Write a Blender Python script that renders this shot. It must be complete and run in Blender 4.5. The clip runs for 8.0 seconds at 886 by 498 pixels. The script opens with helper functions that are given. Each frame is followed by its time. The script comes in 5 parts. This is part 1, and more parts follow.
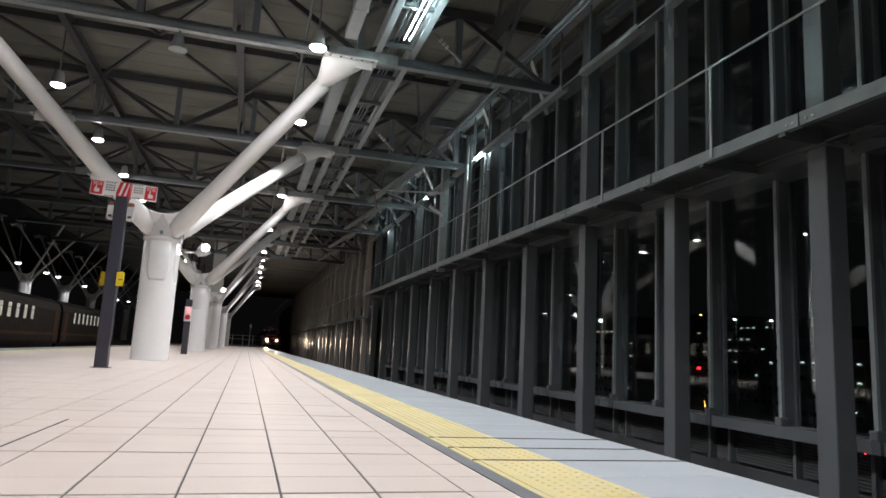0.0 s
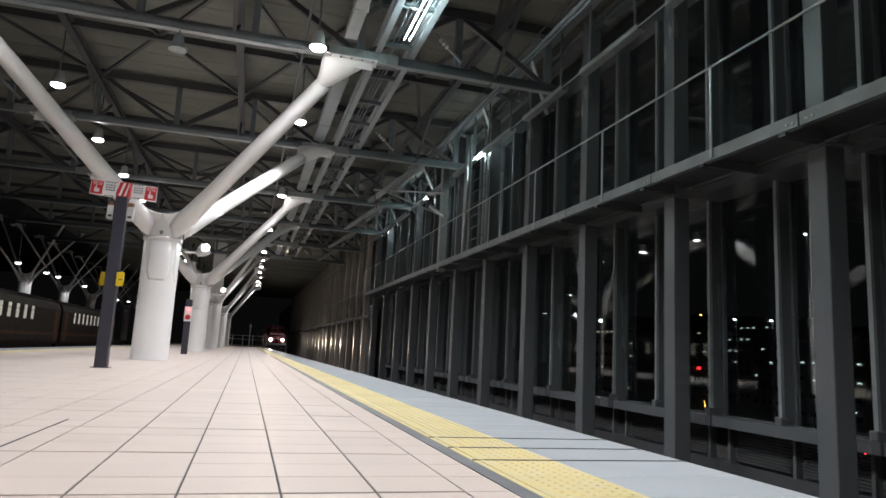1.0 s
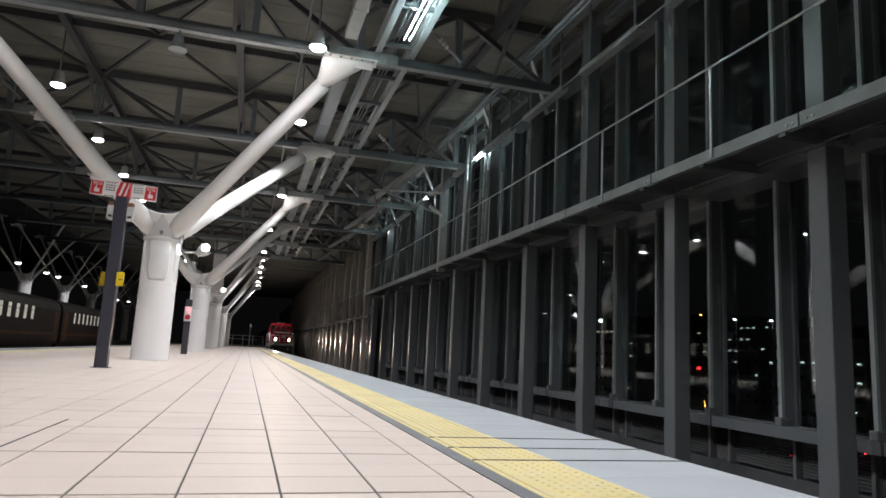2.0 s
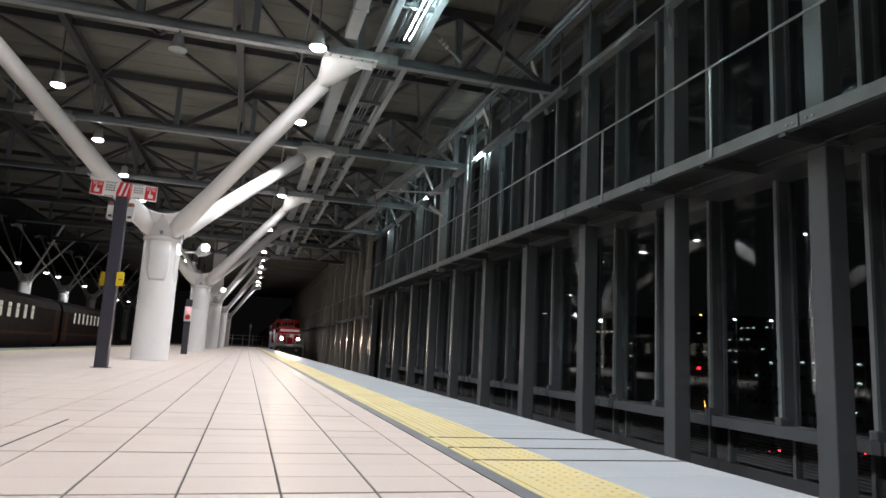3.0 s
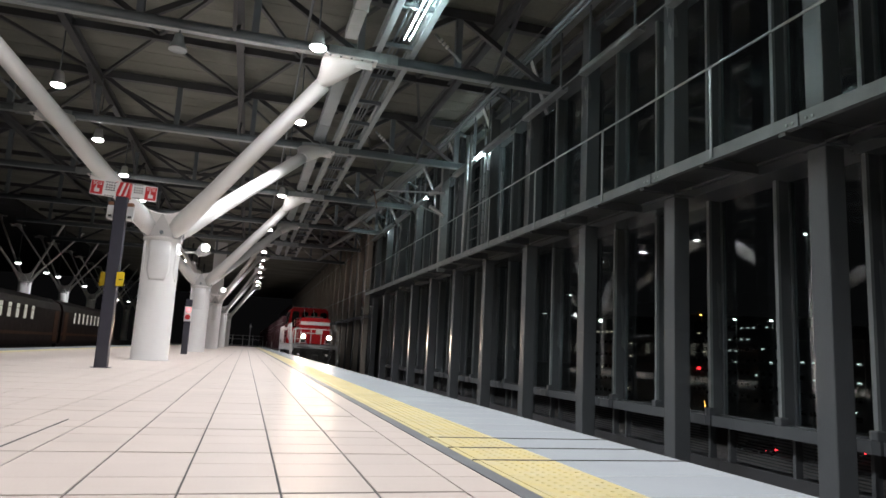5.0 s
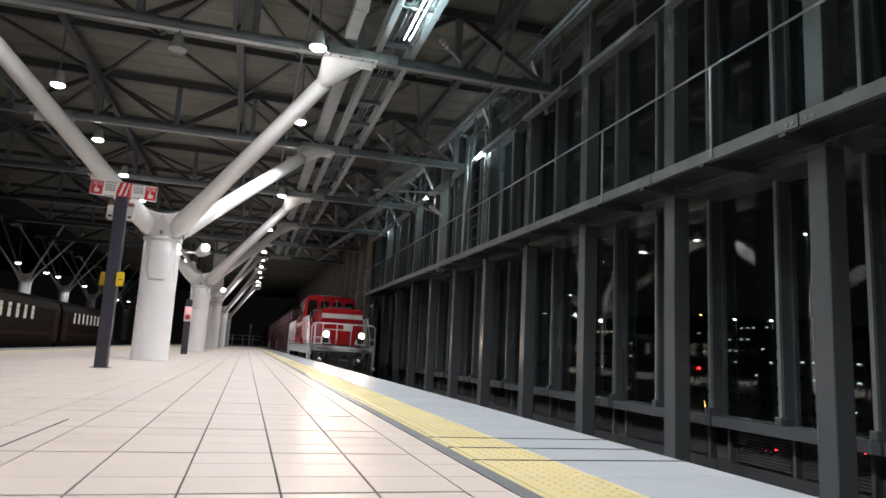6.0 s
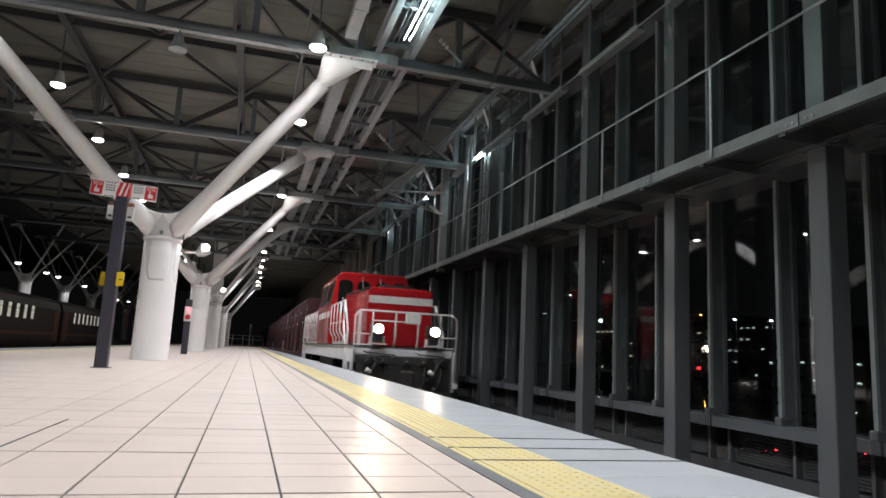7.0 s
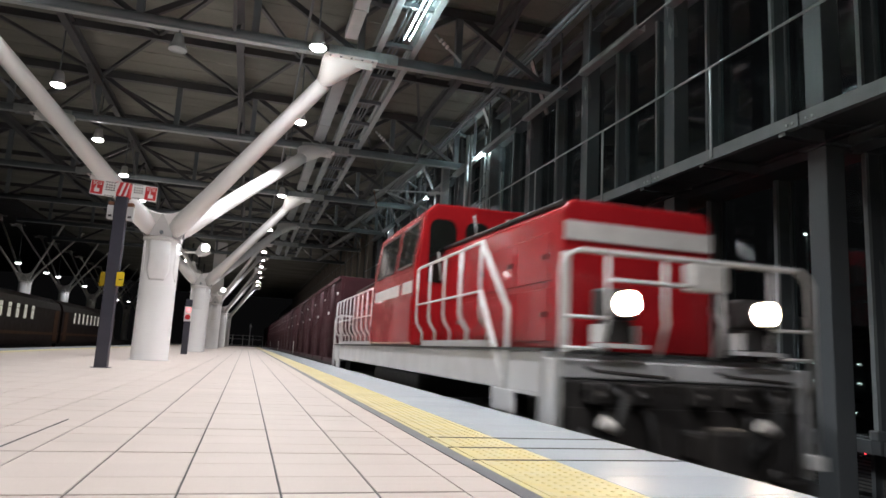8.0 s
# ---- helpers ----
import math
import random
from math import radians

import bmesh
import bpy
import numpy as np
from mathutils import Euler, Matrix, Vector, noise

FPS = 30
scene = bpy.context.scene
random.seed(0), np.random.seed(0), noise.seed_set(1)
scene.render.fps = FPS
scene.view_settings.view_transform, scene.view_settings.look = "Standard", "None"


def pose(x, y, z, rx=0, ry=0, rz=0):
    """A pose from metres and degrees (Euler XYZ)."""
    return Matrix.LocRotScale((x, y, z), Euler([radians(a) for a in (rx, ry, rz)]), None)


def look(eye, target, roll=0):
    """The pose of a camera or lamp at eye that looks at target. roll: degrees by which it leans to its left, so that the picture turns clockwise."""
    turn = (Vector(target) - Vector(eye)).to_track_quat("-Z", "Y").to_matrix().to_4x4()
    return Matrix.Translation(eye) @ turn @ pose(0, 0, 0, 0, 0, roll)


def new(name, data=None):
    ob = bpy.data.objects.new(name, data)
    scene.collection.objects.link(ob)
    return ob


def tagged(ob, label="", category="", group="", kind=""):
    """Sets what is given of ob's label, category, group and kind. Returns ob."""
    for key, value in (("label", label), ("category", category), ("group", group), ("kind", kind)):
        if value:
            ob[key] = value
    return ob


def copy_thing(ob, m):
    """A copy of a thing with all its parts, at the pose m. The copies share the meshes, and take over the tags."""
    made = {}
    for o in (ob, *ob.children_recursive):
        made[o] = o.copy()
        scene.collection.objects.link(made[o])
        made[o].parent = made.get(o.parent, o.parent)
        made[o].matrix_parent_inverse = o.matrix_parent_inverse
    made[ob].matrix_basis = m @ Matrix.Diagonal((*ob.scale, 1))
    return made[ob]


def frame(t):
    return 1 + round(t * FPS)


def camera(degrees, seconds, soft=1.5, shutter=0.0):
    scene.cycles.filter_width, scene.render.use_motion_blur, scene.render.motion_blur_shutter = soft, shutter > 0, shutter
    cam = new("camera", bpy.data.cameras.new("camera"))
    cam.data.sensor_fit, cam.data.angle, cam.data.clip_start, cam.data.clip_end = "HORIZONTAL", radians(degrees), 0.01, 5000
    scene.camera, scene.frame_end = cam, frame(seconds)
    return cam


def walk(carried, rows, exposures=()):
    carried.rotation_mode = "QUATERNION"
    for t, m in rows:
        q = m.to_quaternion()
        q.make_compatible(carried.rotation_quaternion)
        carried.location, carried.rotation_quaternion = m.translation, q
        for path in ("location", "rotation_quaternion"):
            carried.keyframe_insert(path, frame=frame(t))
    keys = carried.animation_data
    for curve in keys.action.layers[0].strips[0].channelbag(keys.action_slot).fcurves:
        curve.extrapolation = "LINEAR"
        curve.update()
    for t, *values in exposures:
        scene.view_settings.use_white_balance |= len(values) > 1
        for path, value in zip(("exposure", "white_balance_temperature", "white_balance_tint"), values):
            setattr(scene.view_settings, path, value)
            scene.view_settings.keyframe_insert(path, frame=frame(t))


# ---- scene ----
cam = camera(67.64, 8.0, soft=1.6, shutter=0.5)
EYE = (0, 0, 0.585)
VIEW = look(EYE, (2.7262, 9.4964, 2.1295), 2.977)
walk(cam, [(0, VIEW), (8.0, VIEW)], [(0, 0.0), (8.0, 0.0)])

# ---- plan, in metres: x across the tracks, y along them, z up from the platform ----
RAIL = -1.05          # top of the rails
TRACK = 4.19           # centre line of the near track
EDGE = 2.66           # near platform edge
FAR_EDGE = -7.42      # other edge of the island platform
END = 98.0            # end of the platform
COLUMN_X, COLUMN_Y, COLUMN_STEP = -2.38, 18.97, 15.9
TRUSS_Y, TRUSS_STEP, CHORD = 15.05, 7.95, 7.52
JOINTS = (3.62, 4.087, 4.554)
WALL_Y, BAY = 7.13, 3.39

# ---- world and lights ----
world = bpy.data.worlds.new("night")
scene.world = world
world.use_nodes = True
world.node_tree.nodes["Background"].inputs[0].default_value = (0.42, 0.41, 0.44, 1)
world.node_tree.nodes["Background"].inputs[1].default_value = 0.006


def spot(name, place, aim, watts, colour=(0.975, 0.965, 1.01), cone=140, blend=0.6, radius=0.12):
    data = bpy.data.lights.new(name, "SPOT")
    data.energy, data.color, data.spot_size, data.spot_blend = watts, colour, radians(cone), blend
    data.shadow_soft_size = radius
    ob = new(name, data)
    ob.matrix_world = look(place, aim)
    return ob


# The first three right-hand lamps, out of view, are added to brighten the near floor.
LAMPS_RIGHT = [(0.95, 14.44 + 5.32 * k, 7.3) for k in range(-3, 4)] + [(0.72, 40.1, 7.3)] + [(0.68, 50.3 + 5.07 * k, 7.3) for k in range(7)]
FAR_LAMPS = [(51.6, 5.2), (58.4, 5.2), (61.8, 5.2), (71.4, 5.2), (88.5, 4.9), (96.9, 5.2)]
LAMPS_LEFT = [(-5.57, 14.4 + 5.15 * k, 7.3) for k in range(-1, 15)]
DOWN_WATTS = 1260
for k, (x, y, z) in enumerate(LAMPS_RIGHT + LAMPS_LEFT):
    if y < 56:
        left = x < 0
        spot("down_lamp", (x, y, z - 0.2), (x, y + 0.01, 0), DOWN_WATTS * (0.40 if left else 1) * (1 if y < 39 else 1.2 if y < 45 else 0.7), cone=104 if left else 132, blend=0.65)
# Two spots without fittings of their own, added to brighten the platform end.
for y in (66.0, 86.0):
    spot("down_lamp", (0.95, y, 7.1), (0.95, y + 0.01, 0), 1000, cone=146, blend=0.65)
for y, z in FAR_LAMPS[:5]:
    spot("pendant_light", (-15.5, y, z - 0.2), (-15.7, y, 0), 170, cone=165, blend=0.3, radius=0.2)

# ---- materials ----


def nodes_of(name):
    m = bpy.data.materials.new(name)
    m.use_nodes = True
    return m, m.node_tree.nodes, m.node_tree.links, m.node_tree.nodes["Principled BSDF"]


def mat(name, colour, rough=0.5, metal=0.0, vary=0.15, scale=3.0, grain=60.0, bump=0.1, dirt=None, per_object=0.0, stretch=(1, 1, 1), coat=0.0, spec=0.5, still=False):
    """Paint, metal, stone: a base colour with blotches, fine grain, patchy gloss and light relief."""
    m, nodes, links, bsdf = nodes_of(name)
    coord = nodes.new("ShaderNodeTexCoord")
    mapping = nodes.new("ShaderNodeMapping")
    mapping.inputs["Scale"].default_value = stretch
    place = nodes.new("ShaderNodeNewGeometry").outputs["Position"] if still else coord.outputs["Object"]
    links.new(place, mapping.inputs[0])
    big = nodes.new("ShaderNodeTexNoise")
    big.inputs["Scale"].default_value, big.inputs["Detail"].default_value = scale, 5
    fine = nodes.new("ShaderNodeTexNoise")
    fine.inputs["Scale"].default_value, fine.inputs["Detail"].default_value = grain, 3
    for n in (big, fine):
        links.new(mapping.outputs[0], n.inputs["Vector"])
    ramp = nodes.new("ShaderNodeMapRange")
    ramp.inputs[1].default_value, ramp.inputs[2].default_value = (0.15, 0.85) if still else (0.3, 0.7)
    links.new(big.outputs["Fac"], ramp.inputs[0])
    mix = nodes.new("ShaderNodeMix")
    mix.data_type = "RGBA"
    links.new(ramp.outputs[0], mix.inputs[0])
    c2 = dirt or tuple(c * (1 - vary) for c in colour)
    mix.inputs[6].default_value = (*c2, 1)
    mix.inputs[7].default_value = (*colour, 1)
    tone = nodes.new("ShaderNodeHueSaturation")
    links.new(mix.outputs[2], tone.inputs["Color"])
    value = nodes.new("ShaderNodeMath")
    value.operation = "MULTIPLY_ADD"
    links.new(fine.outputs["Fac"], value.inputs[0])
    value.inputs[1].default_value, value.inputs[2].default_value = vary, 1 - vary / 2
    last = value
    if per_object:
        info = nodes.new("ShaderNodeObjectInfo")
        add = nodes.new("ShaderNodeMath")
        add.operation = "MULTIPLY_ADD"
        links.new(info.outputs["Random"], add.inputs[0])
        add.inputs[1].default_value = per_object
        links.new(value.outputs[0], add.inputs[2])
        last = add
    links.new(last.outputs[0], tone.inputs["Value"])
    links.new(tone.outputs[0], bsdf.inputs["Base Color"])
    gloss = nodes.new("ShaderNodeMapRange")
    links.new(big.outputs["Fac"], gloss.inputs[0])
    swing = 0.2
    gloss.inputs[3].default_value, gloss.inputs[4].default_value = min(1, rough * (1 + swing)), rough * (1 - swing)
    bsdf.inputs["Roughness"].default_value = rough
    if not still:
        links.new(gloss.outputs[0], bsdf.inputs["Roughness"])
    bsdf.inputs["Metallic"].default_value = metal
    bsdf.inputs["Coat Weight"].default_value = coat
    bsdf.inputs["Specular IOR Level"].default_value = spec
    if bump:
        b = nodes.new("ShaderNodeBump")
        b.inputs["Strength"].default_value, b.inputs["Distance"].default_value = bump, 0.01
        links.new(fine.outputs["Fac"], b.inputs["Height"])
        links.new(b.outputs[0], bsdf.inputs["Normal"])
    return m


def glow(name, colour, strength):
    m, nodes, links, bsdf = nodes_of(name)
    bsdf.inputs["Base Color"].default_value = (0.8, 0.8, 0.8, 1)
    bsdf.inputs["Emission Color"].default_value = (*colour, 1)
    bsdf.inputs["Emission Strength"].default_value = strength
    return m


def clear_glass(name, tint=(0.75, 0.85, 0.85)):
    m, nodes, links, bsdf = nodes_of(name)
    bsdf.inputs["Base Color"].default_value = (*tint, 1)
    bsdf.inputs["Transmission Weight"].default_value = 1
    bsdf.inputs["Roughness"].default_value = 0.02
    bsdf.inputs["IOR"].default_value = 1.5
    return m


TILE = mat("floor_tile", (0.60, 0.522, 0.466), 0.40, vary=0.13, scale=1.1, grain=70, bump=0.04, per_object=0.06, spec=0.2, still=True)
GROUT = mat("grout", (0.10, 0.095, 0.09), 0.9, vary=0.3, scale=8)
DARK_STRIP = mat("grey_strip", (0.16, 0.165, 0.175), 0.5, vary=0.2)
YELLOW = mat("tactile_yellow", (0.60, 0.485, 0.18), 0.5, vary=0.3, scale=7, per_object=0.10, spec=0.3, dirt=(0.55, 0.50, 0.33), still=True)
EDGE_SLAB = mat("edge_slab", (0.48, 0.515, 0.535), 0.27, vary=0.12, scale=1.6, per_object=0.06, spec=0.22, still=True)
CONCRETE = mat("concrete", (0.25, 0.24, 0.23), 0.85, vary=0.35, scale=1.2, bump=0.3)
BALLAST = mat("ballast", (0.09, 0.08, 0.075), 0.95, vary=0.6, scale=14, grain=40, bump=1.0)
WHITE_PAINT = mat("white_paint", (0.80, 0.79, 0.78), 0.35, vary=0.05, scale=0.9, bump=0.03)
GREY_STEEL = mat("grey_steel", (0.158, 0.182, 0.20), 0.42, vary=0.18, scale=1.4, bump=0.05)
DARK_STEEL = mat("dark_steel", (0.066, 0.068, 0.073), 0.48, vary=0.2, scale=1.4, bump=0.05)
BEAM_GREY = mat("beam_grey", (0.345, 0.385, 0.40), 0.4, vary=0.15, scale=1.2)
EDGE_STEEL = mat("edge_steel", (0.22, 0.24, 0.245), 0.45, vary=0.2, scale=2.5)
DUCT_GREY = mat("duct_grey", (0.50, 0.55, 0.56), 0.4, vary=0.15, scale=3)
GALVANISED = mat("galvanised", (0.42, 0.45, 0.46), 0.38, 0.6, vary=0.2, scale=5, grain=30)
WALL_STEEL = mat("wall_steel", (0.116, 0.125, 0.132), 0.26, vary=0.14, scale=0.8, bump=0.04, stretch=(1, 1, 0.25))
PANEL_BROWN = mat("wall_panel", (0.45, 0.40, 0.345), 0.25, vary=0.25, scale=0.7, stretch=(1, 1, 0.2))
DECK = mat("roof_deck", (0.218, 0.22, 0.19), 0.7, vary=0.45, scale=0.6, grain=25, stretch=(0.3, 1, 1))
RED = mat("loco_red", (0.37, 0.014, 0.018), 0.20, vary=0.2, scale=1.8, grain=40, bump=0.03, coat=0.3, spec=0.4)
LOCO_GREY = mat("loco_grey", (0.57, 0.57, 0.57), 0.42, vary=0.15, scale=2.5)
RAIL_WHITE = mat("handrail_white", (0.66, 0.65, 0.63), 0.4, vary=0.1, scale=5)
BLACK = mat("black_iron", (0.032, 0.029, 0.027), 0.55, vary=0.4, scale=6)
RUBBER = mat("rubber", (0.02, 0.02, 0.02), 0.8, vary=0.2)
MAROON = mat("container_maroon", (0.05, 0.009, 0.014), 0.55, vary=0.3, scale=1.4, per_object=0.25)
LABEL_WHITE = mat("label_white", (0.62, 0.6, 0.57), 0.55, vary=0.15, scale=6)
SIGN_RED = mat("sign_red", (0.55, 0.03, 0.035), 0.4, vary=0.06)
SIGN_WHITE = mat("sign_white", (0.75, 0.75, 0.74), 0.4, vary=0.05)
SIGN_BLACK = mat("sign_black", (0.02, 0.02, 0.02), 0.5, vary=0.1)
SIGN_YELLOW = mat("sign_yellow", (0.70, 0.50, 0.02), 0.4, vary=0.08)
POST_NAVY = mat("post_navy", (0.045, 0.045, 0.06), 0.4, vary=0.15)
ORANGE = mat("orange_cap", (0.20, 0.09, 0.05), 0.5, vary=0.1)
COACH = mat("coach_brown", (0.024, 0.011, 0.008), 0.5, vary=0.2)
COACH_BAND = mat("coach_band", (0.16, 0.06, 0.02), 0.45, vary=0.2)
STEEL_RAIL = mat("rail_steel", (0.22, 0.17, 0.14), 0.4, 0.7, vary=0.3)
EARTH = mat("town_ground", (0.05, 0.05, 0.052), 0.9, vary=0.3, scale=0.05, grain=1)
FACADE = mat("town_facade", (0.16, 0.16, 0.165), 0.8, vary=0.2, scale=0.3, grain=4)
GLASS = clear_glass("window_glass")
CAB_GLASS = mat("cab_glass", (0.012, 0.014, 0.012), 0.06, vary=0.2, bump=0)
LAMP_GLOW = glow("lamp_glow", (1, 0.97, 0.95), 60)
HEAD_GLOW = glow("head_lamp_glow", (1, 0.78, 0.56), 90)
TUBE_GLOW = glow("tube_glow", (0.76, 1, 1), 105)
EAVES_TUBE_GLOW = glow("eaves_tube_glow", (0.8, 1, 1), 95)
TAIL_GLOW = glow("tail_glow", (1, 0.02, 0.03), 7)
CAR_PAINT = mat("car_paint", (0.03, 0.032, 0.04), 0.25, vary=0.1)
RED_GLOW = glow("red_glow", (1, 0.02, 0.03), 5)
AMBER_GLOW = glow("amber_glow", (1, 0.45, 0.08), 8)
WHITE_GLOW = glow("town_white", (0.9, 1, 0.95), 10)
WARM_GLOW = glow("town_warm", (1, 0.85, 0.6), 1.4)
WINDOW_GLOW = glow("town_window", (0.85, 1, 0.95), 1.3)
FLOOD_GLOW = glow("flood_glow", (1, 1, 1), 12)
FAR_GLOW = glow("far_lamp_glow", (1, 1, 1), 5)
BEAM_GLOW = glow("head_beam_glow", (1, 0.78, 0.55), 250000)
COACH_GLOW = glow("coach_window_light", (1, 0.97, 0.8), 0.3)

# ---- mesh helpers ----


def box(bm, lo, hi):
    v = [bm.verts.new((x, y, z)) for z in (lo[2], hi[2]) for x, y in ((lo[0], lo[1]), (hi[0], lo[1]), (hi[0], hi[1]), (lo[0], hi[1]))]
    for f in ((3, 2, 1, 0), (4, 5, 6, 7), (0, 1, 5, 4), (1, 2, 6, 5), (2, 3, 7, 6), (3, 0, 4, 7)):
        bm.faces.new([v[i] for i in f])


def across(d):
    a = d.cross(Vector((0, 0, 1)))
    if a.length < 1e-4:
        a = Vector((1, 0, 0))
    a.normalize()
    return a, a.cross(d).normalized()


def ring_loft(bm, rings, smooth=True):
    made = [[bm.verts.new(p) for p in ring] for ring in rings]
    n = len(made[0])
    for r0, r1 in zip(made, made[1:]):
        for i in range(n):
            f = bm.faces.new((r0[i], r0[(i + 1) % n], r1[(i + 1) % n], r1[i]))
            f.smooth = smooth
    bm.faces.new(made[0][::-1])
    bm.faces.new(made[-1])


def tube(bm, points, radius, n=10):
    """A round bar through points; radius: one number or one for each point."""
    pts = [Vector(p) for p in points]
    radii = radius if isinstance(radius, (list, tuple)) else [radius] * len(pts)
    rings = []
    a0 = None
    for i, p in enumerate(pts):
        d = (pts[min(i + 1, len(pts) - 1)] - pts[max(i - 1, 0)]).normalized()
        a, b = across(d)
        if a0 is not None and a.dot(a0) < 0:
            a, b = -a, -b
        a0 = a
        rings.append([p + radii[i] * (math.cos(2 * math.pi * k / n) * a + math.sin(2 * math.pi * k / n) * b) for k in range(n)])
    ring_loft(bm, rings)


def beam(bm, p, q, w, h):
    """A square bar from p to q, w wide and h deep."""
    p, q = Vector(p), Vector(q)
    a, b = across((q - p).normalized())
    corners = ((-w / 2, -h / 2), (w / 2, -h / 2), (w / 2, h / 2), (-w / 2, h / 2))
    ring_loft(bm, [[e + x * a + y * b for x, y in corners] for e in (p, q)], False)


def lathe(bm, profile, n=32, centre=(0, 0)):
    ring_loft(bm, [[(centre[0] + r * math.cos(2 * math.pi * k / n), centre[1] + r * math.sin(2 * math.pi * k / n), z) for k in range(n)] for r, z in profile])


def prism(bm, outline, axis, lo, hi):
    """An outline in the two other axes, drawn out along an axis (0, 1 or 2)."""
    def at(p, v):
        q = list(p)
        q.insert(axis, v)
        return q
    ring_loft(bm, [[at(p, v) for p in outline] for v in (lo, hi)], False)


def soften(bm, width, segments=2):
    bmesh.ops.remove_doubles(bm, verts=bm.verts, dist=1e-5)
    bmesh.ops.recalc_face_normals(bm, faces=bm.faces)
    edges = [e for e in bm.edges if len(e.link_faces) == 2 and e.calc_face_angle(0) > 0.6]
    bmesh.ops.bevel(bm, geom=edges, offset=width, segments=segments, affect="EDGES", profile=0.5)


def part(name, bm, material, parent=None, label="", category="", kind=""):
    bmesh.ops.recalc_face_normals(bm, faces=bm.faces)
    me = bpy.data.meshes.new(name)
    bm.to_mesh(me)
    bm.free()
    me.materials.append(material)
    ob = new(name, me)
    if parent is not None:
        ob.parent = parent
    return tagged(ob, label, category, "", kind)


def made(fn, *args, **kw):
    bm = bmesh.new()
    fn(bm, *args, **kw)
    return bm


def boxes(*pairs):
    bm = bmesh.new()
    for lo, hi in pairs:
        box(bm, lo, hi)
    return bm


def soft_box(lo, hi, w=0.01, segments=2):
    bm = boxes((lo, hi))
    soften(bm, w, segments)
    return bm


def thing(name, place, label, category, group="", kind=""):
    ob = new(name)
    ob.location = place
    ob.empty_display_size = 0.2
    return tagged(ob, label, category, group, kind)


def again(name, ob, parent, place=(0, 0, 0)):
    """Another part on the same mesh."""
    o = new(name, ob.data)
    o.parent = parent
    o.location = place
    return o


def lettering(name, text, size, material, parent, m):
    curve = bpy.data.curves.new(name, "FONT")
    curve.body, curve.size, curve.extrude = text, size, 0.002
    curve.align_x, curve.align_y = "CENTER", "CENTER"
    curve.materials.append(material)
    ob = new(name, curve)
    ob.parent = parent
    ob.matrix_local = m
    return ob

# ---- ground, track and platform ----


def build_ground():
    part("ground", boxes(((-1500, -1500, -9.4), (1500, 1500, -9.0))), EARTH, None, "dark night ground of the town below the station", "ground", "structure")
    bm = boxes(((-42, -40, -1.75), (12.0, 320, -1.40)))
    part("track_bed", bm, BALLAST, None, "dark stone ballast bed under the tracks", "track bed", "structure")


def build_track(x):
    t = thing("track", (x, 0, RAIL), "pair of worn steel rails on concrete sleepers", "railway track", "", "structure")
    for side in (-0.5335, 0.5335):
        bm = bmesh.new()
        prism(bm, [(side - 0.06, -0.15), (side + 0.06, -0.15), (side + 0.06, -0.135), (side + 0.012, -0.12), (side + 0.012, -0.04), (side + 0.033, -0.03), (side + 0.033, 0),
                   (side - 0.033, 0), (side - 0.033, -0.03), (side - 0.012, -0.04), (side - 0.012, -0.12), (side - 0.06, -0.135)], 1, -40, 300)
        part("rail", bm, STEEL_RAIL, t)
    bm = bmesh.new()
    for k in range(520):
        box(bm, (-1.0, -20 + k * 0.62, -0.34), (1.0, -19.78 + k * 0.62, -0.15))
    part("sleepers", bm, CONCRETE, t, "", "", "stuff")


def build_platform():
    """The body of the island platform; the paving lies on it."""
    bm = boxes(((FAR_EDGE + 0.1, -12, -1.75), (EDGE - 0.12, END, -0.005)))
    part("platform", bm, GROUT, None, "concrete island platform body under light paving", "platform", "structure")
    bm = boxes(((EDGE - 0.12, -12, -0.32), (EDGE - 0.03, END, -0.07)), ((EDGE - 0.12, -12, -1.75), (EDGE - 0.10, END, -0.3)))
    part("platform_edge_beam", bm, CONCRETE, None, "rough concrete beam along the platform edge", "platform edge", "structure")


def tile_mesh(name, w, l, h, material, bevel=0.003):
    me = bpy.data.meshes.new(name)
    x, y, b = w / 2, l / 2, bevel
    v = [(-x, -y, -h), (x, -y, -h), (x, y, -h), (-x, y, -h), (-x, -y, -b), (x, -y, -b), (x, y, -b), (-x, y, -b),
         (b - x, b - y, 0), (x - b, b - y, 0), (x - b, y - b, 0), (b - x, y - b, 0)]
    f = [(8, 9, 10, 11)] + [(i, (i + 1) % 4, 4 + (i + 1) % 4, 4 + i) for i in range(4)] + [(4 + i, 4 + (i + 1) % 4, 8 + (i + 1) % 4, 8 + i) for i in range(4)]
    me.from_pydata(v, [], f)
    me.materials.append(material)
    return me


def spread(name, mesh, places, parent, label="", kind="stuff"):
    """Many alike pieces joined into one mesh."""
    v0 = np.array([tuple(v.co) for v in mesh.vertices])
    f0 = [tuple(p.vertices) for p in mesh.polygons]
    v = (np.array(places)[:, None, :] + v0[None]).reshape(-1, 3)
    faces = [tuple(i + k * len(v0) for i in f) for k in range(len(places)) for f in f0]
    me = bpy.data.meshes.new(name)
    me.from_pydata(v.tolist(), [], faces)
    me.materials.append(mesh.materials[0])
    ob = new(name, me)
    ob.parent = parent
    return tagged(ob, label, "", "", kind)


def pieces(name, mesh, places, parent, near=300):
    """The first pieces as objects of their own, the rest joined."""
    for p in places[:near]:
        o = new(name, mesh)
        o.parent = parent
        o.location = p
    if len(places) > near:
        spread(name + "_rest", mesh, places[near:], parent)


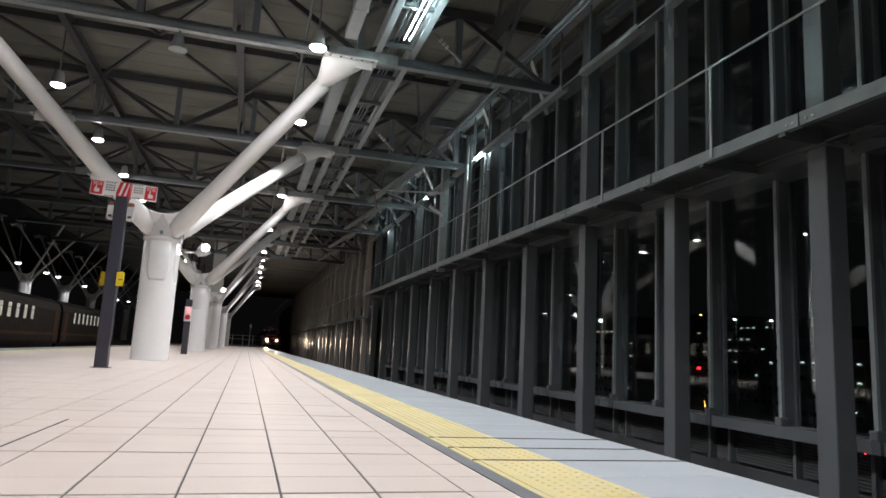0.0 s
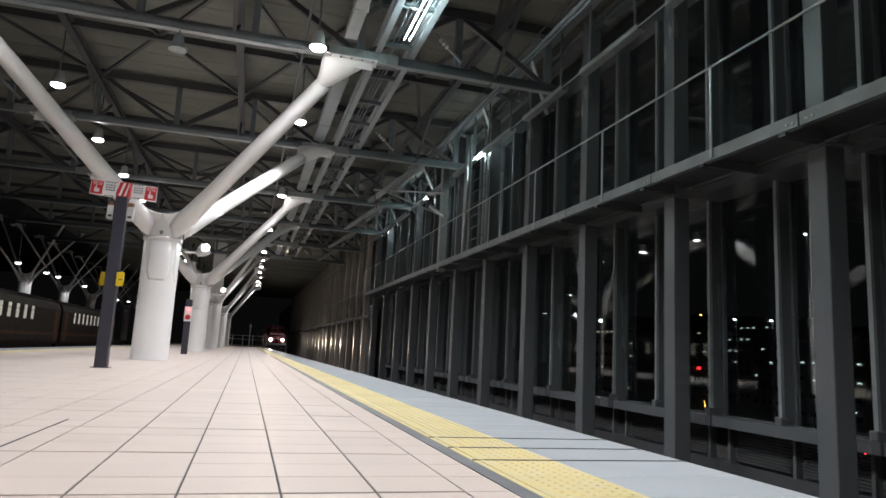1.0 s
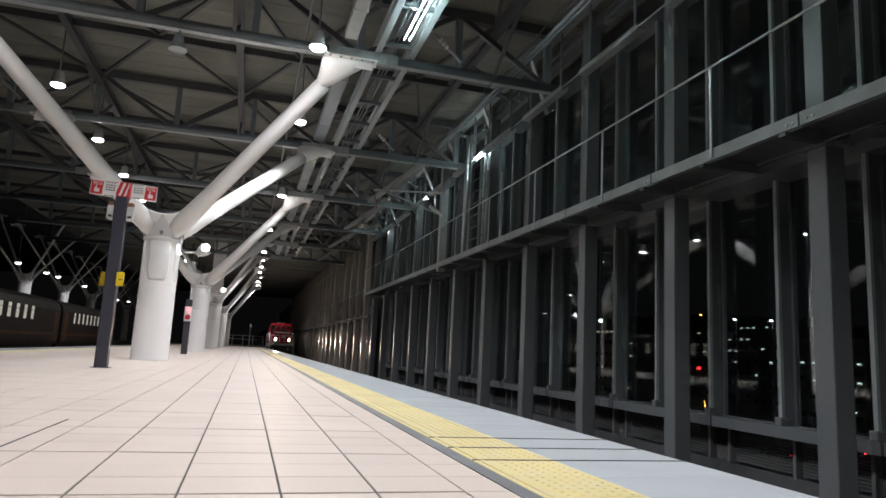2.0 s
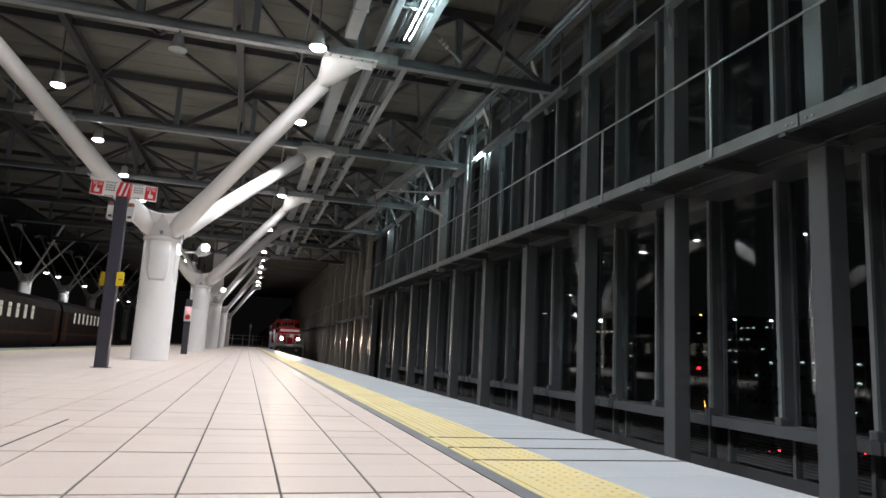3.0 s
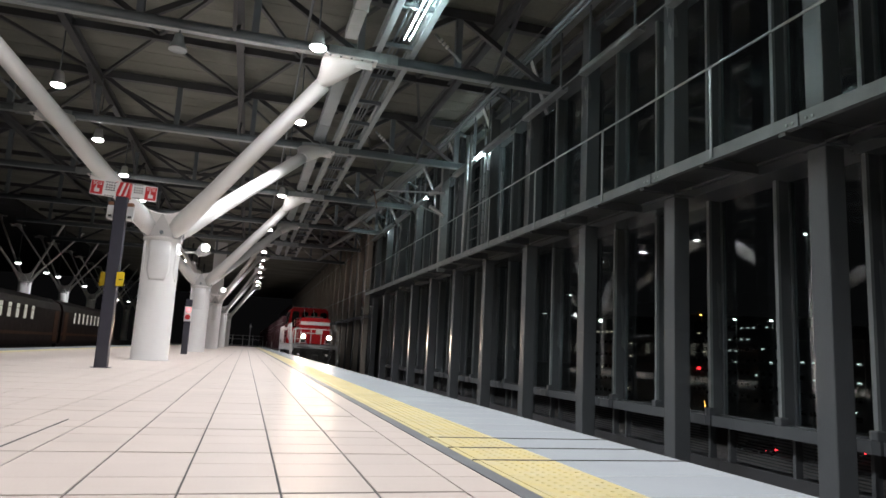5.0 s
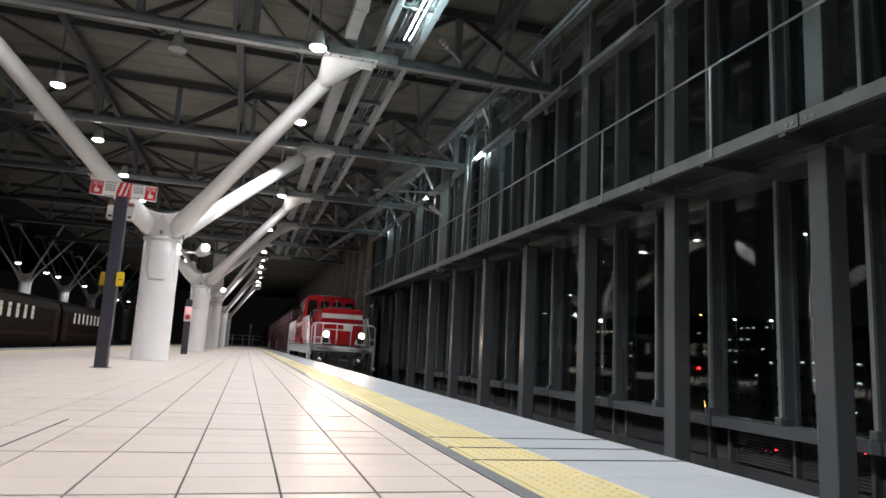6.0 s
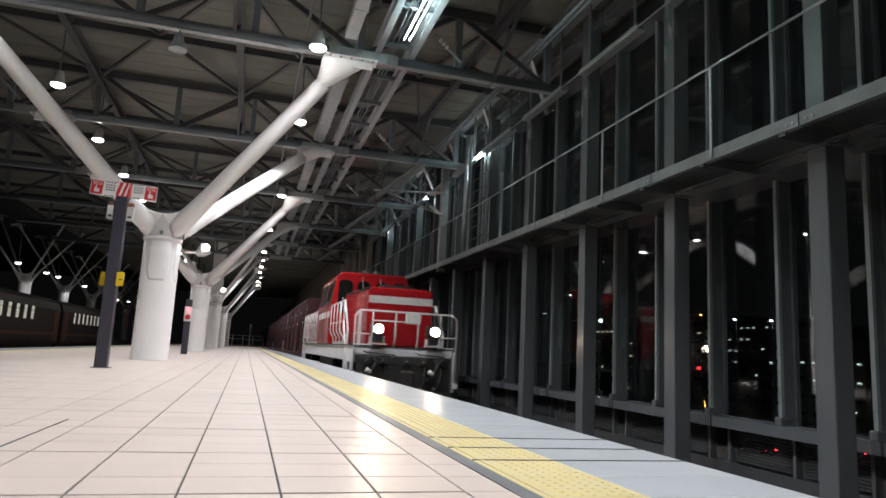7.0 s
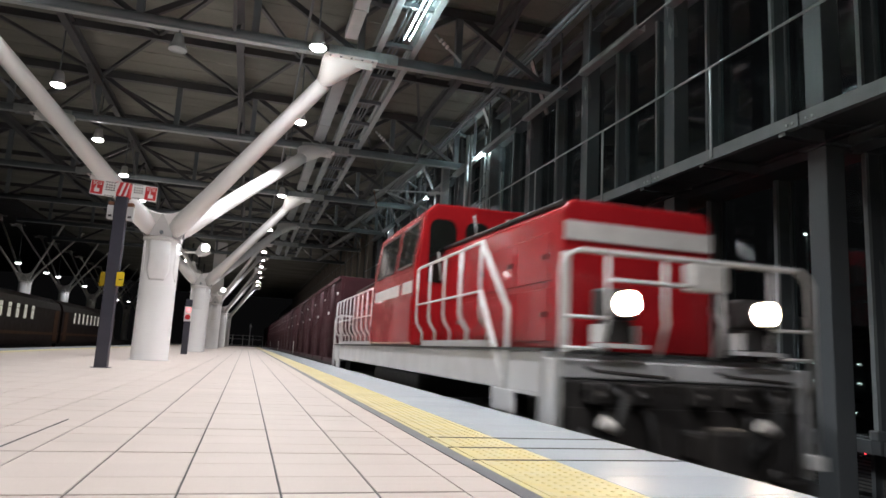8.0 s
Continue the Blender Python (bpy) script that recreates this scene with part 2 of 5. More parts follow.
def build_paving():
    rng = random.Random(4)
    floor = thing("floor", (0, 0, 0), "light beige floor tiles with dark joints on the platform", "floor", "", "structure")
    wide, long = 0.3875, 0.3345
    mesh = tile_mesh("floor_tile", wide - 0.010, long - 0.0135, 0.02, TILE, 0.0015)
    narrow = tile_mesh("floor_tile_narrow", 0.205, long - 0.008, 0.02, TILE, 0.0015)
    near, rest = [], []
    first = 0.963 - 18 * wide
    for j in range(-44, 284):
        y = 2.78 + long * (j + 0.5)
        for i in range(18):
            x = first + wide * (i + 0.5)
            shift = 0.0065 * ((j % 3) - 1)
            p = (x, y + 0.03 - shift, rng.uniform(-0.0008, 0.0008))
            (near if -1.4 < x and 2.0 < y < 15 else rest).append(p)
    near.sort(key=lambda p: p[1])
    pieces("tile", mesh, near + rest, floor, 250)
    pieces("narrow_tile", narrow, [(1.069, 2.81 + long * (j + 0.5), 0) for j in list(range(-6, 284)) + list(range(-44, -6))], floor, 30)

    bm = bmesh.new()
    beam(bm, (-1.14, 3.94, -0.004), (-1.12, 5.21, -0.004), 0.013, 0.012)
    part("expansion_joint", bm, GROUT, floor, "dark open joint in the paving")
    strip = thing("tactile_strip", (0, 0, 0), "yellow tactile warning blocks along the platform edge", "tactile paving", "", "structure")
    part("border", boxes(((1.178, -12, -0.045), (1.268, END, 0.001))), DARK_STRIP, strip, "dark grey border strip")
    block = 0.467
    bm = bmesh.new()
    box(bm, (-0.252, -block / 2 + 0.002, -0.045), (0.252, block / 2 - 0.002, 0))
    soften(bm, 0.003, 1)
    box(bm, (-0.215, -block / 2 + 0.012, -0.001), (-0.185, block / 2 - 0.0, 0.0035))
    for i in range(6):
        for j in range(7):
            x, y = -0.115 + i * 0.063, -0.1995 + j * 0.0665
            ring_loft(bm, [[(x + r * math.cos(a * math.pi / 3), y + r * math.sin(a * math.pi / 3), z) for a in range(6)] for r, z in ((0.013, -0.001), (0.008, 0.0035))])
    ob = part("tactile_block", bm, YELLOW, strip)
    ob.location = (1.524, 2.4525, 0)
    pieces("tactile_block", ob.data, [(1.524, 2.4525 + block * j, 0) for j in range(1, 50)], strip, 100)
    flat = tile_mesh("far_block", 0.504, block - 0.003, 0.045, YELLOW)
    pieces("far_tactile_block", flat, [(1.524, 2.4525 + block * j, 0) for j in list(range(50, 204)) + list(range(-30, 0))], strip, 0)

    slabs = thing("edge_paving", (0, 0, 0), "pale blue-grey non-slip slabs along the platform edge", "edge paving", "", "structure")
    mesh = tile_mesh("edge_slab", EDGE - 1.782, 0.459, 0.068, EDGE_SLAB, 0.003)
    pieces("edge_slab", mesh, [((EDGE + 1.782) / 2, 2.4525 + 0.467 * j, 0) for j in list(range(-6, 204)) + list(range(-30, -6))], slabs, 210)
    for y in JOINTS:
        part("joint_filler", boxes(((1.275, y - 0.0055, -0.02), (EDGE - 0.01, y + 0.0055, 0.0045))), GROUT, slabs, "dark open joint")
    other = thing("far_edge_paving", (0, 0, 0), "pale edge slabs and yellow line at the far platform side", "edge paving", "", "structure")
    part("slabs", boxes(((FAR_EDGE, -12, -0.07), (FAR_EDGE + 0.876, END, 0.0))), EDGE_SLAB, other)
    part("yellow_line", boxes(((FAR_EDGE + 0.884, -12, -0.045), (FAR_EDGE + 1.39, END, 0.0))), YELLOW, other)


# ---- branching columns ----


def build_column(place, height=0.0, reach=1.0, chord=CHORD, slim=1.0, narrow=1.0):
    """A round pedestal, a cast head and four slender arms that flare out under the roof trusses."""
    t = thing("branching_column", place, "white painted steel column with four branching arms on a round pedestal", "column", "columns of the platform roof")
    top = 3.22 + height
    bm = bmesh.new()
    lathe(bm, [(0.47, 0), (0.47, 0.02), (0.46, 0.05), (0.452, top - 0.35), (0.456, top - 0.10), (0.485, top - 0.085), (0.49, top - 0.015), (0.475, top)], 48)
    part("pedestal", bm, WHITE_PAINT, t)
    # shallow raised field on each side, wider at its shoulder
    for a in range(4):
        bm = bmesh.new()
        rows = []
        for z, u in ((top - 0.12, 0.58), (top - 0.5, 0.62), (top - 0.9, 0.66), (top - 1.1, 0.48), (top - 1.16, 0.40)):
            ring = []
            for rr in (0.461, 0.44):
                line = [(rr * math.sin(v), -rr * math.cos(v), z) for v in np.linspace(-u, u, 11)]
                ring += line if rr > 0.45 else line[::-1]
            rows.append(ring)
        ring_loft(bm, rows)
        part("panel", bm, WHITE_PAINT, t).matrix_local = Matrix.Rotation(a * math.pi / 2, 4, "Z")
    bm = bmesh.new()
    ring_loft(bm, [[(sx * x, sy * x, top + z) for sx, sy in ((-1, -1), (1, -1), (1, 1), (-1, 1))] for x, z in ((0.30, -0.02), (0.30, 0.3), (0.24, 0.6))], False)
    soften(bm, 0.05, 3)
    part("head", bm, WHITE_PAINT, t)
    for sx in (-1, 1):
        for sy in (-1, 1):
            p = Vector((sx * 0.25, sy * 0.25, top + 0.16))
            tip = Vector((sx * 4.16 * reach * narrow, sy * 3.97 * reach, chord - 0.07))
            d = (tip - p).normalized()
            span = (tip - p).length
            q = tip - 0.92 * d
            bm = bmesh.new()
            tube(bm, [p + d * span * u for u in (0, 0.06, 0.13, 0.22, 0.5)] + [q - 0.5 * d, q], [slim * r for r in (0.20, 0.25, 0.235, 0.212, 0.205, 0.198, 0.195)], 28)
            part("arm", bm, WHITE_PAINT, t)
            bm = bmesh.new()
            a = Vector((1, 0, 0))
            b = d.cross(a).normalized()
            rings = []
            for u, rx, ry in ((-0.02, 0.20 * slim, 0.20 * slim), (0.03, 0.215 * slim, 0.215 * slim), (0.35, 0.36 * slim, 0.22 * slim), (0.70, 0.54 * slim, 0.17), (0.92, 0.62 * slim, 0.12)):
                c = q + d * u
                rings.append([c + rx * math.cos(2 * math.pi * k / 24) * a + ry * math.sin(2 * math.pi * k / 24) * b for k in range(24)])
            ring_loft(bm, rings)
            part("arm_end", bm, WHITE_PAINT, t, "flared white arm end")
            bm = bmesh.new()
            x, y = tip.x, tip.y
            box(bm, (x - 0.62, y - 0.18, chord - 0.175), (x + 0.62, y + 0.18, chord - 0.135))
            box(bm, (x + sx * 0.32 - 0.2, y - 0.02, chord - 0.34), (x + sx * 0.32 + 0.2, y + 0.02, chord - 0.175))
            plate = part("bearing_plate", bm, WHITE_PAINT, t)
            for k in range(5):
                part("bolt", made(tube, [(x - 0.5 + 0.25 * k, y - 0.14, chord - 0.20), (x - 0.5 + 0.25 * k, y - 0.14, chord - 0.17)], 0.025, 6), GREY_STEEL, plate)
    # curved webs between neighbouring arms, and a grey tent-shaped gusset before each
    for a in range(4):
        turn = Matrix.Rotation(a * math.pi / 2, 4, "Z")
        bm = bmesh.new()
        arc = [(float(x), 0.66 + 0.50 * (float(x) / 0.85) ** 2) for x in np.linspace(-0.85, 0.85, 15)]
        prism(bm, [(-0.34, -0.02), (0.34, -0.02)] + arc[::-1], 1, -0.03, 0.03)
        part("web_plate", bm, WHITE_PAINT, t).matrix_local = turn @ pose(0, -0.24, top, 30)
        bm = bmesh.new()
        ring_loft(bm, [[(x, y, top + z) for x, y in ((-w, f), (w, f), (w, -0.20), (-w, -0.20))] for w, f, z in ((0.30, -0.46, 0.0), (0.21, -0.52, 0.20), (0.012, -0.66, 0.56))], False)
        g = part("gusset", bm, LOCO_GREY, t, "grey tent-shaped gusset between the arms")
        g.matrix_local = turn
        part("socket", made(tube, [(0, -0.40, top + 0.08), (0, -0.52, top + 0.10)], 0.05, 12), GREY_STEEL, g)
    part("base_ring", made(lathe, [(0.52, 0.0), (0.52, 0.008), (0.47, 0.012)], 40), LOCO_GREY, t)
    return t


def build_pillar(x, y):
    """A straight boxed-in column between two branching ones."""
    t = thing("square_pillar", (x, y, 0), "plain white boxed pillar rising to the roof beside the columns", "pillar")
    part("shaft", soft_box((-0.5, -0.4, 0), (0.5, 0.4, 9.0), 0.03), WHITE_PAINT, t)
    part("plinth", soft_box((-0.54, -0.44, 0), (0.54, 0.44, 0.15), 0.02), LOCO_GREY, t)
    part("seam", boxes(((-0.503, -0.403, 4.2), (0.503, 0.403, 4.22))), GREY_STEEL, t)


def build_uplight(place):
    t = thing("flood_light", place, "lit white flood lamp on a bracket beside a column", "flood light", "flood lamps on the columns")
    bm = bmesh.new()
    tube(bm, [(-0.45, 0.0, -0.05), (-0.1, 0.0, -0.05), (0, 0, 0.0)], 0.03)
    part("bracket", bm, WHITE_PAINT, t)
    bm = bmesh.new()
    tube(bm, [(-0.12, -0.02, -0.1), (0.0, 0.0, 0), (0.12, 0.02, 0.12)], [0.07, 0.16, 0.2], 16)
    part("housing", bm, LOCO_GREY, t)
    bm = bmesh.new()
    tube(bm, [(0.06, -0.06, 0.06), (0.08, -0.09, 0.08), (0.11, -0.14, 0.11), (0.14, -0.19, 0.14), (0.155, -0.22, 0.15)], [0.07, 0.10, 0.11, 0.08, 0.03], 16)
    part("lens", bm, FLOOD_GLOW, t, "glowing white lens")
    return t


# ---- roof ----
ROOF_LO, ROOF_HI = -14.5, 7.3


def build_truss(y):
    t = thing("roof_truss", (0, y, 0), "dark grey steel roof truss of round pipes and angle bars", "roof truss", "trusses of the platform roof")
    zt = 9.05
    part("bottom_chord", made(tube, [(ROOF_LO, 0, CHORD), (ROOF_HI, 0, CHORD)], 0.125, 14), GREY_STEEL, t)
    part("chord_flange", boxes(((ROOF_LO, -0.09, CHORD - 0.135), (ROOF_HI, 0.09, CHORD - 0.115))), GALVANISED, t, "pale flange under the chord")
    part("top_chord", made(beam, (ROOF_LO, 0, zt), (ROOF_HI, 0, zt), 0.2, 0.24), DARK_STEEL, t)
    step = 2.45
    n = int((ROOF_HI - ROOF_LO) / step)
    for k in range(n + 1):
        x = 6.9 - k * step
        part("post", made(beam, (x, 0, CHORD + 0.1), (x, 0, zt - 0.1), 0.16, 0.16), GREY_STEEL, t)
        if k < n:
            up = k % 2 == 0
            part("diagonal", made(beam, (x, 0, CHORD if up else zt), (x - step, 0, zt if up else CHORD), 0.11, 0.13), DARK_STEEL, t)
    rod = part("damper_rod", made(tube, [(3.80, -0.14, 8.36), (4.50, -0.14, 7.74)], 0.035, 10), GALVANISED, t, "pale banded rod beside the chord")
    for u in (0.18, 0.30, 0.42):
        a = Vector((3.80, -0.14, 8.36)).lerp(Vector((4.50, -0.14, 7.74)), u)
        part("band", made(tube, [a, a + Vector((0.05, 0, -0.044))], 0.055, 10), SIGN_WHITE, rod)
    for x in (-6.9, 2.0):
        bm = bmesh.new()
        for s in (-1, 1):
            box(bm, (x - 0.75, s * 0.13 - 0.012, CHORD - 0.16), (x + 0.9, s * 0.13 + 0.012, CHORD + 0.10))
            for k in range(11):
                for z in (-0.09, 0.03):
                    tube(bm, [(x - 0.68 + k * 0.145, s * 0.13, CHORD + z), (x - 0.68 + k * 0.145, s * 0.175, CHORD + z)], 0.022, 6)
        part("splice_plate", bm, GALVANISED, t, "bolted splice plate")
    return t


def build_roof():
    ys = [TRUSS_Y + TRUSS_STEP * k for k in range(-2, 6)]
    first = build_truss(ys[0])
    for y in ys[1:]:
        copy_thing(first, pose(0, y, 0))
    for x in (COLUMN_X - 3.0, COLUMN_X + 3.0):
        girder = thing("end_girder", (x, 0, 0), "dark steel girder over the arms near the platform end", "girder", "", "structure")
        part("girder", boxes(((-0.1, 54.5, CHORD - 0.13), (0.1, 98, CHORD + 0.15))), DARK_STEEL, girder)
        for k in range(6):
            part("post", boxes(((-0.07, 55.2 + 8.4 * k, CHORD + 0.15), (0.07, 55.34 + 8.4 * k, 9.25))), DARK_STEEL, girder)
    lo, hi = -14, 55
    for x, w, d, z, m, what in ((2.42, 0.15, 0.34, CHORD + 0.32, BEAM_GREY, "gutter_beam"), (3.25, 0.15, 0.34, CHORD + 0.32, BEAM_GREY, "gutter_beam"),
                                (-5.3, 0.2, 0.3, 8.75, DARK_STEEL, "purlin"), (-0.9, 0.2, 0.3, 8.75, DARK_STEEL, "purlin"), (5.4, 0.2, 0.3, 8.75, DARK_STEEL, "purlin"), (-9.7, 0.2, 0.3, 8.75, DARK_STEEL, "purlin")):
        bm = bmesh.new()
        # I section
        prism(bm, [(x - w / 2, z - d / 2), (x + w / 2, z - d / 2), (x + w / 2, z - d / 2 + 0.02), (x + 0.012, z - d / 2 + 0.02), (x + 0.012, z + d / 2 - 0.02),
                   (x + w / 2, z + d / 2 - 0.02), (x + w / 2, z + d / 2), (x - w / 2, z + d / 2), (x - w / 2, z + d / 2 - 0.02), (x - 0.012, z + d / 2 - 0.02), (x - 0.012, z - d / 2 + 0.02), (x - w / 2, z - d / 2 + 0.02)], 1, lo, hi)
        part(what, bm, m, None, "long grey steel beam running along under the roof", "beam", "structure")
    duct = thing("cable_duct", (0, 0, 0), "pale galvanised cable duct ending in a flange under the roof", "duct", "", "structure")
    part("duct", soft_box((1.52, -8, CHORD + 0.02), (1.80, 14.3, CHORD + 0.22), 0.01), DUCT_GREY, duct)
    for y in (4.0, 8.0, 12.9):
        part("flange", boxes(((1.49, y, CHORD - 0.0), (1.83, y + 0.05, CHORD + 0.25))), DUCT_GREY, duct)
    tray = thing("cable_trunking", (0, 0, 0), "wide grey sheet metal trunking running along under the roof", "trunking", "", "structure")
    part("trunking", soft_box((1.64, 15.4, 7.74), (2.0, 55, 7.98), 0.01), BEAM_GREY, tray)
    for k in range(10):
        part("joint_cover", boxes(((1.62, 17.2 + k * 3.975, 7.725), (2.02, 17.28 + k * 3.975, 7.985))), GALVANISED, tray)
    rungs = thing("beam_ties", (0, 0, 0), "short grey tie bars between twin roof beams", "tie bars", "", "structure")
    for k in range(27):
        y = 3.0 + k * 1.95
        part("tie", boxes(((2.48, y - 0.05, CHORD + 0.2), (3.19, y + 0.05, CHORD + 0.3))), GREY_STEEL, rungs)
    conduits = thing("cable_conduits", (0, 0, 0), "grey cable pipes running under the roof", "conduit", "", "structure")
    for x, z, r in ((2.75, CHORD + 0.42, 0.03), (2.85, CHORD + 0.42, 0.022), (2.95, CHORD + 0.42, 0.03), (-7.6, CHORD + 0.35, 0.04), (0.7, CHORD + 0.25, 0.03), (6.2, 8.1, 0.05), (6.45, 8.25, 0.04)):
        part("pipe", made(tube, [(x, -10, z), (x, 55, z)], r, 8), GREY_STEEL, conduits)
    # diagonal bracing between trusses, in the upper plane and the sides
    for k, y in enumerate(ys[:-1]):
        b = thing("roof_bracing", (0, y, 0), "thin crossing steel bracing bars between two trusses", "bracing", "bracing of the platform roof")
        for x0, x1 in ((-9.7, -5.3), (-5.3, -0.9), (-0.9, 2.4), (3.3, 5.4)):
            for a, c in ((x0, x1), (x1, x0)):
                part("brace", made(beam, (a, 0.1, 8.95), (c, TRUSS_STEP - 0.1, 8.95), 0.09, 0.09), DARK_STEEL, b)
        for x in (-5.3, -0.9, 5.4):
            part("knee_brace", made(beam, (x, 0.1, CHORD + 0.05), (x, 1.9, 8.65), 0.08, 0.08), DARK_STEEL, b)
            part("knee_brace", made(beam, (x, TRUSS_STEP - 0.1, CHORD + 0.05), (x, TRUSS_STEP - 1.9, 8.65), 0.08, 0.08), DARK_STEEL, b)
        # pale where lit, darker steel past y=40: light and shade put into the colour
        if y > 22:
            part("wind_brace", made(beam, (5.77, 0.2, CHORD + 0.02), (5.05, TRUSS_STEP - 0.2, CHORD + 0.02), 0.2, 0.14), GALVANISED if y < 40 else GREY_STEEL, b)
        part("cross_bar", made(beam, (ROOF_LO, TRUSS_STEP / 2, 8.9), (ROOF_HI, TRUSS_STEP / 2, 8.9), 0.14, 0.2), DARK_STEEL, b)
    # ribbed deck
    bm = bmesh.new()
    pts = []
    y = -14.0
    while y < 130:
        pts += [(y, 9.24), (y + 0.86, 9.24), (y + 0.868, 9.252), (y + 0.892, 9.252)]
        y += 0.90
    low = [(bm.verts.new((ROOF_LO - 1, a, z)), bm.verts.new((9.3, a, z))) for a, z in pts]
    high = [(bm.verts.new((ROOF_LO - 1, a, 9.6)), bm.verts.new((9.3, a, 9.6))) for a in (pts[0][0], pts[-1][0])]
    for p, q in zip(low, low[1:]):
        bm.faces.new((p[0], q[0], q[1], p[1]))
    bm.faces.new((high[0][0], high[0][1], high[1][1], high[1][0]))
    part("ceiling", bm, DECK, None, "stained beige roof boards above the dark trusses", "ceiling", "structure")


def build_ceiling_lamp(place):
    t = thing("down_light", place, "lit round white lamp hanging under the roof", "ceiling lamp", "lamps under the platform roof")
    bm = bmesh.new()
    lathe(bm, [(0.10, 0.35), (0.12, 0.30), (0.15, 0.1), (0.19, 0.0), (0.20, -0.03), (0.18, -0.03)], 20)
    part("housing", bm, LOCO_GREY, t)
    part("stem", made(tube, [(0, 0, 0.33), (0, 0, 1.96)], 0.02, 8), GREY_STEEL, t)
    part("lens", made(lathe, [(0.18, -0.032), (0.172, -0.055), (0.14, -0.085), (0.09, -0.105), (0.03, -0.112)], 20), LAMP_GLOW, t, "glowing white lens")
    return t


def build_dark_lamp(place):
    """A bell-shaped fitting that is not lit."""
    t = thing("loudspeaker", place, "grey bell-shaped loudspeaker hung under a roof pipe", "loudspeaker")
    part("bell", made(lathe, [(0.07, 0.22), (0.10, 0.18), (0.12, 0.05), (0.19, -0.12), (0.20, -0.16), (0.17, -0.14)], 20), GALVANISED, t)
    part("hanger", made(tube, [(0, 0, 0.2), (0, 0, 0.5)], 0.02, 8), GREY_STEEL, t)

# ---- glazed side wall over the track ----
COL_X = 7.4           # faces of the wall columns
GLASS_X = 8.6
GALLERY = 3.97        # walkway level
WALL_TOP = 9.0
BAYS = 10


def build_wall_column(y):
    t = thing("wall_column", (COL_X, y, 0), "dark grey painted steel column of the glazed wall", "steel column", "columns of the glazed wall")
    for lo, hi in ((-1.75, GALLERY - 0.28), (GALLERY - 0.02, WALL_TOP)):
        bm = boxes(((0, -0.16, lo), (0.33, 0.16, hi)))
        soften(bm, 0.018, 2)
        part("shaft", bm, WALL_STEEL, t)
    part("cap_plate", boxes(((-0.06, -0.23, GALLERY - 0.30), (0.39, 0.23, GALLERY - 0.27))), WALL_STEEL, t)
    part("base_plate", boxes(((-0.06, -0.27, -1.75), (0.5, 0.27, -1.70))), WALL_STEEL, t)
    for z in (GALLERY + 1.55, 1.2):
        part("joint_band", boxes(((-0.003, -0.163, z), (0.333, 0.163, z + 0.012))), DARK_STEEL, t)
    return t


def build_bay(y):
    """One bay of glazing from column to column, two storeys."""
    t = thing("window_1", (0, y, 0), "tall dark glazed wall bay with grey steel mullions, night outside", "window", "glazed bays of the side wall", "structure")
    half = BAY / 2
    for lo, hi in ((-0.28, 3.74), (GALLERY - 0.05, 8.3)):
        for k in (0, 1):
            yy = 0.05 + k * half
            # front flange in paler steel: the highlight on the mullion edge is painted in
            part("mullion_highlight_cap", boxes(((8.30, yy - 0.035, lo), (8.358, yy + 0.035, hi))), EDGE_STEEL, t)
            bm = boxes(((8.36, yy - 0.025, lo), (8.56, yy + 0.025, hi)), ((8.56, yy - 0.06, lo), (8.66, yy + 0.06, hi)))
            part("mullion", bm, WALL_STEEL, t)
            if lo < 0:
                part("mullion_foot", soft_box((8.24, yy - 0.07, lo - 0.02), (8.40, yy + 0.07, lo + 0.12), 0.02), WALL_STEEL, t)
            part("pane", boxes(((8.60, yy + 0.06, lo), (8.615, yy + half - 0.06, hi))), GLASS, t).visible_shadow = False
        part("head_rail", boxes(((8.1, -0.02, hi), (8.62, BAY - 0.02, hi + 0.14))), WALL_STEEL, t)
    # sill beam, a channel with flanges, and louvres below it
    bm = boxes(((8.18, -0.1, -0.47), (8.24, BAY - 0.15, -0.29)), ((8.24, -0.1, -0.32), (8.56, BAY - 0.15, -0.29)), ((8.24, -0.1, -0.47), (8.56, BAY - 0.15, -0.44)))
    part("sill_beam", bm, WALL_STEEL, t)
    part("spandrel", boxes(((8.42, -0.02, -1.75), (8.7, BAY - 0.03, -1.08))), DARK_STEEL, t)
    part("louvre_head", boxes(((8.58, -0.02, -0.50), (8.7, BAY - 0.03, -0.29))), DARK_STEEL, t)
    for k in range(11):
        for a, b in ((0.3, 1.5), (1.75, 3.0)):
            bm = bmesh.new()
            z = -1.06 + k * 0.05
            prism(bm, [(8.46, z + 0.035), (8.475, z + 0.04), (8.575, z + 0.005), (8.56, z)], 1, a, b)
            part("louvre", bm, WALL_STEEL, t)
    for yy in (0.22, 1.6, 3.08):
        part("louvre_frame", boxes(((8.44, yy, -1.08), (8.575, yy + 0.06, -0.475))), WALL_STEEL, t)
    return t


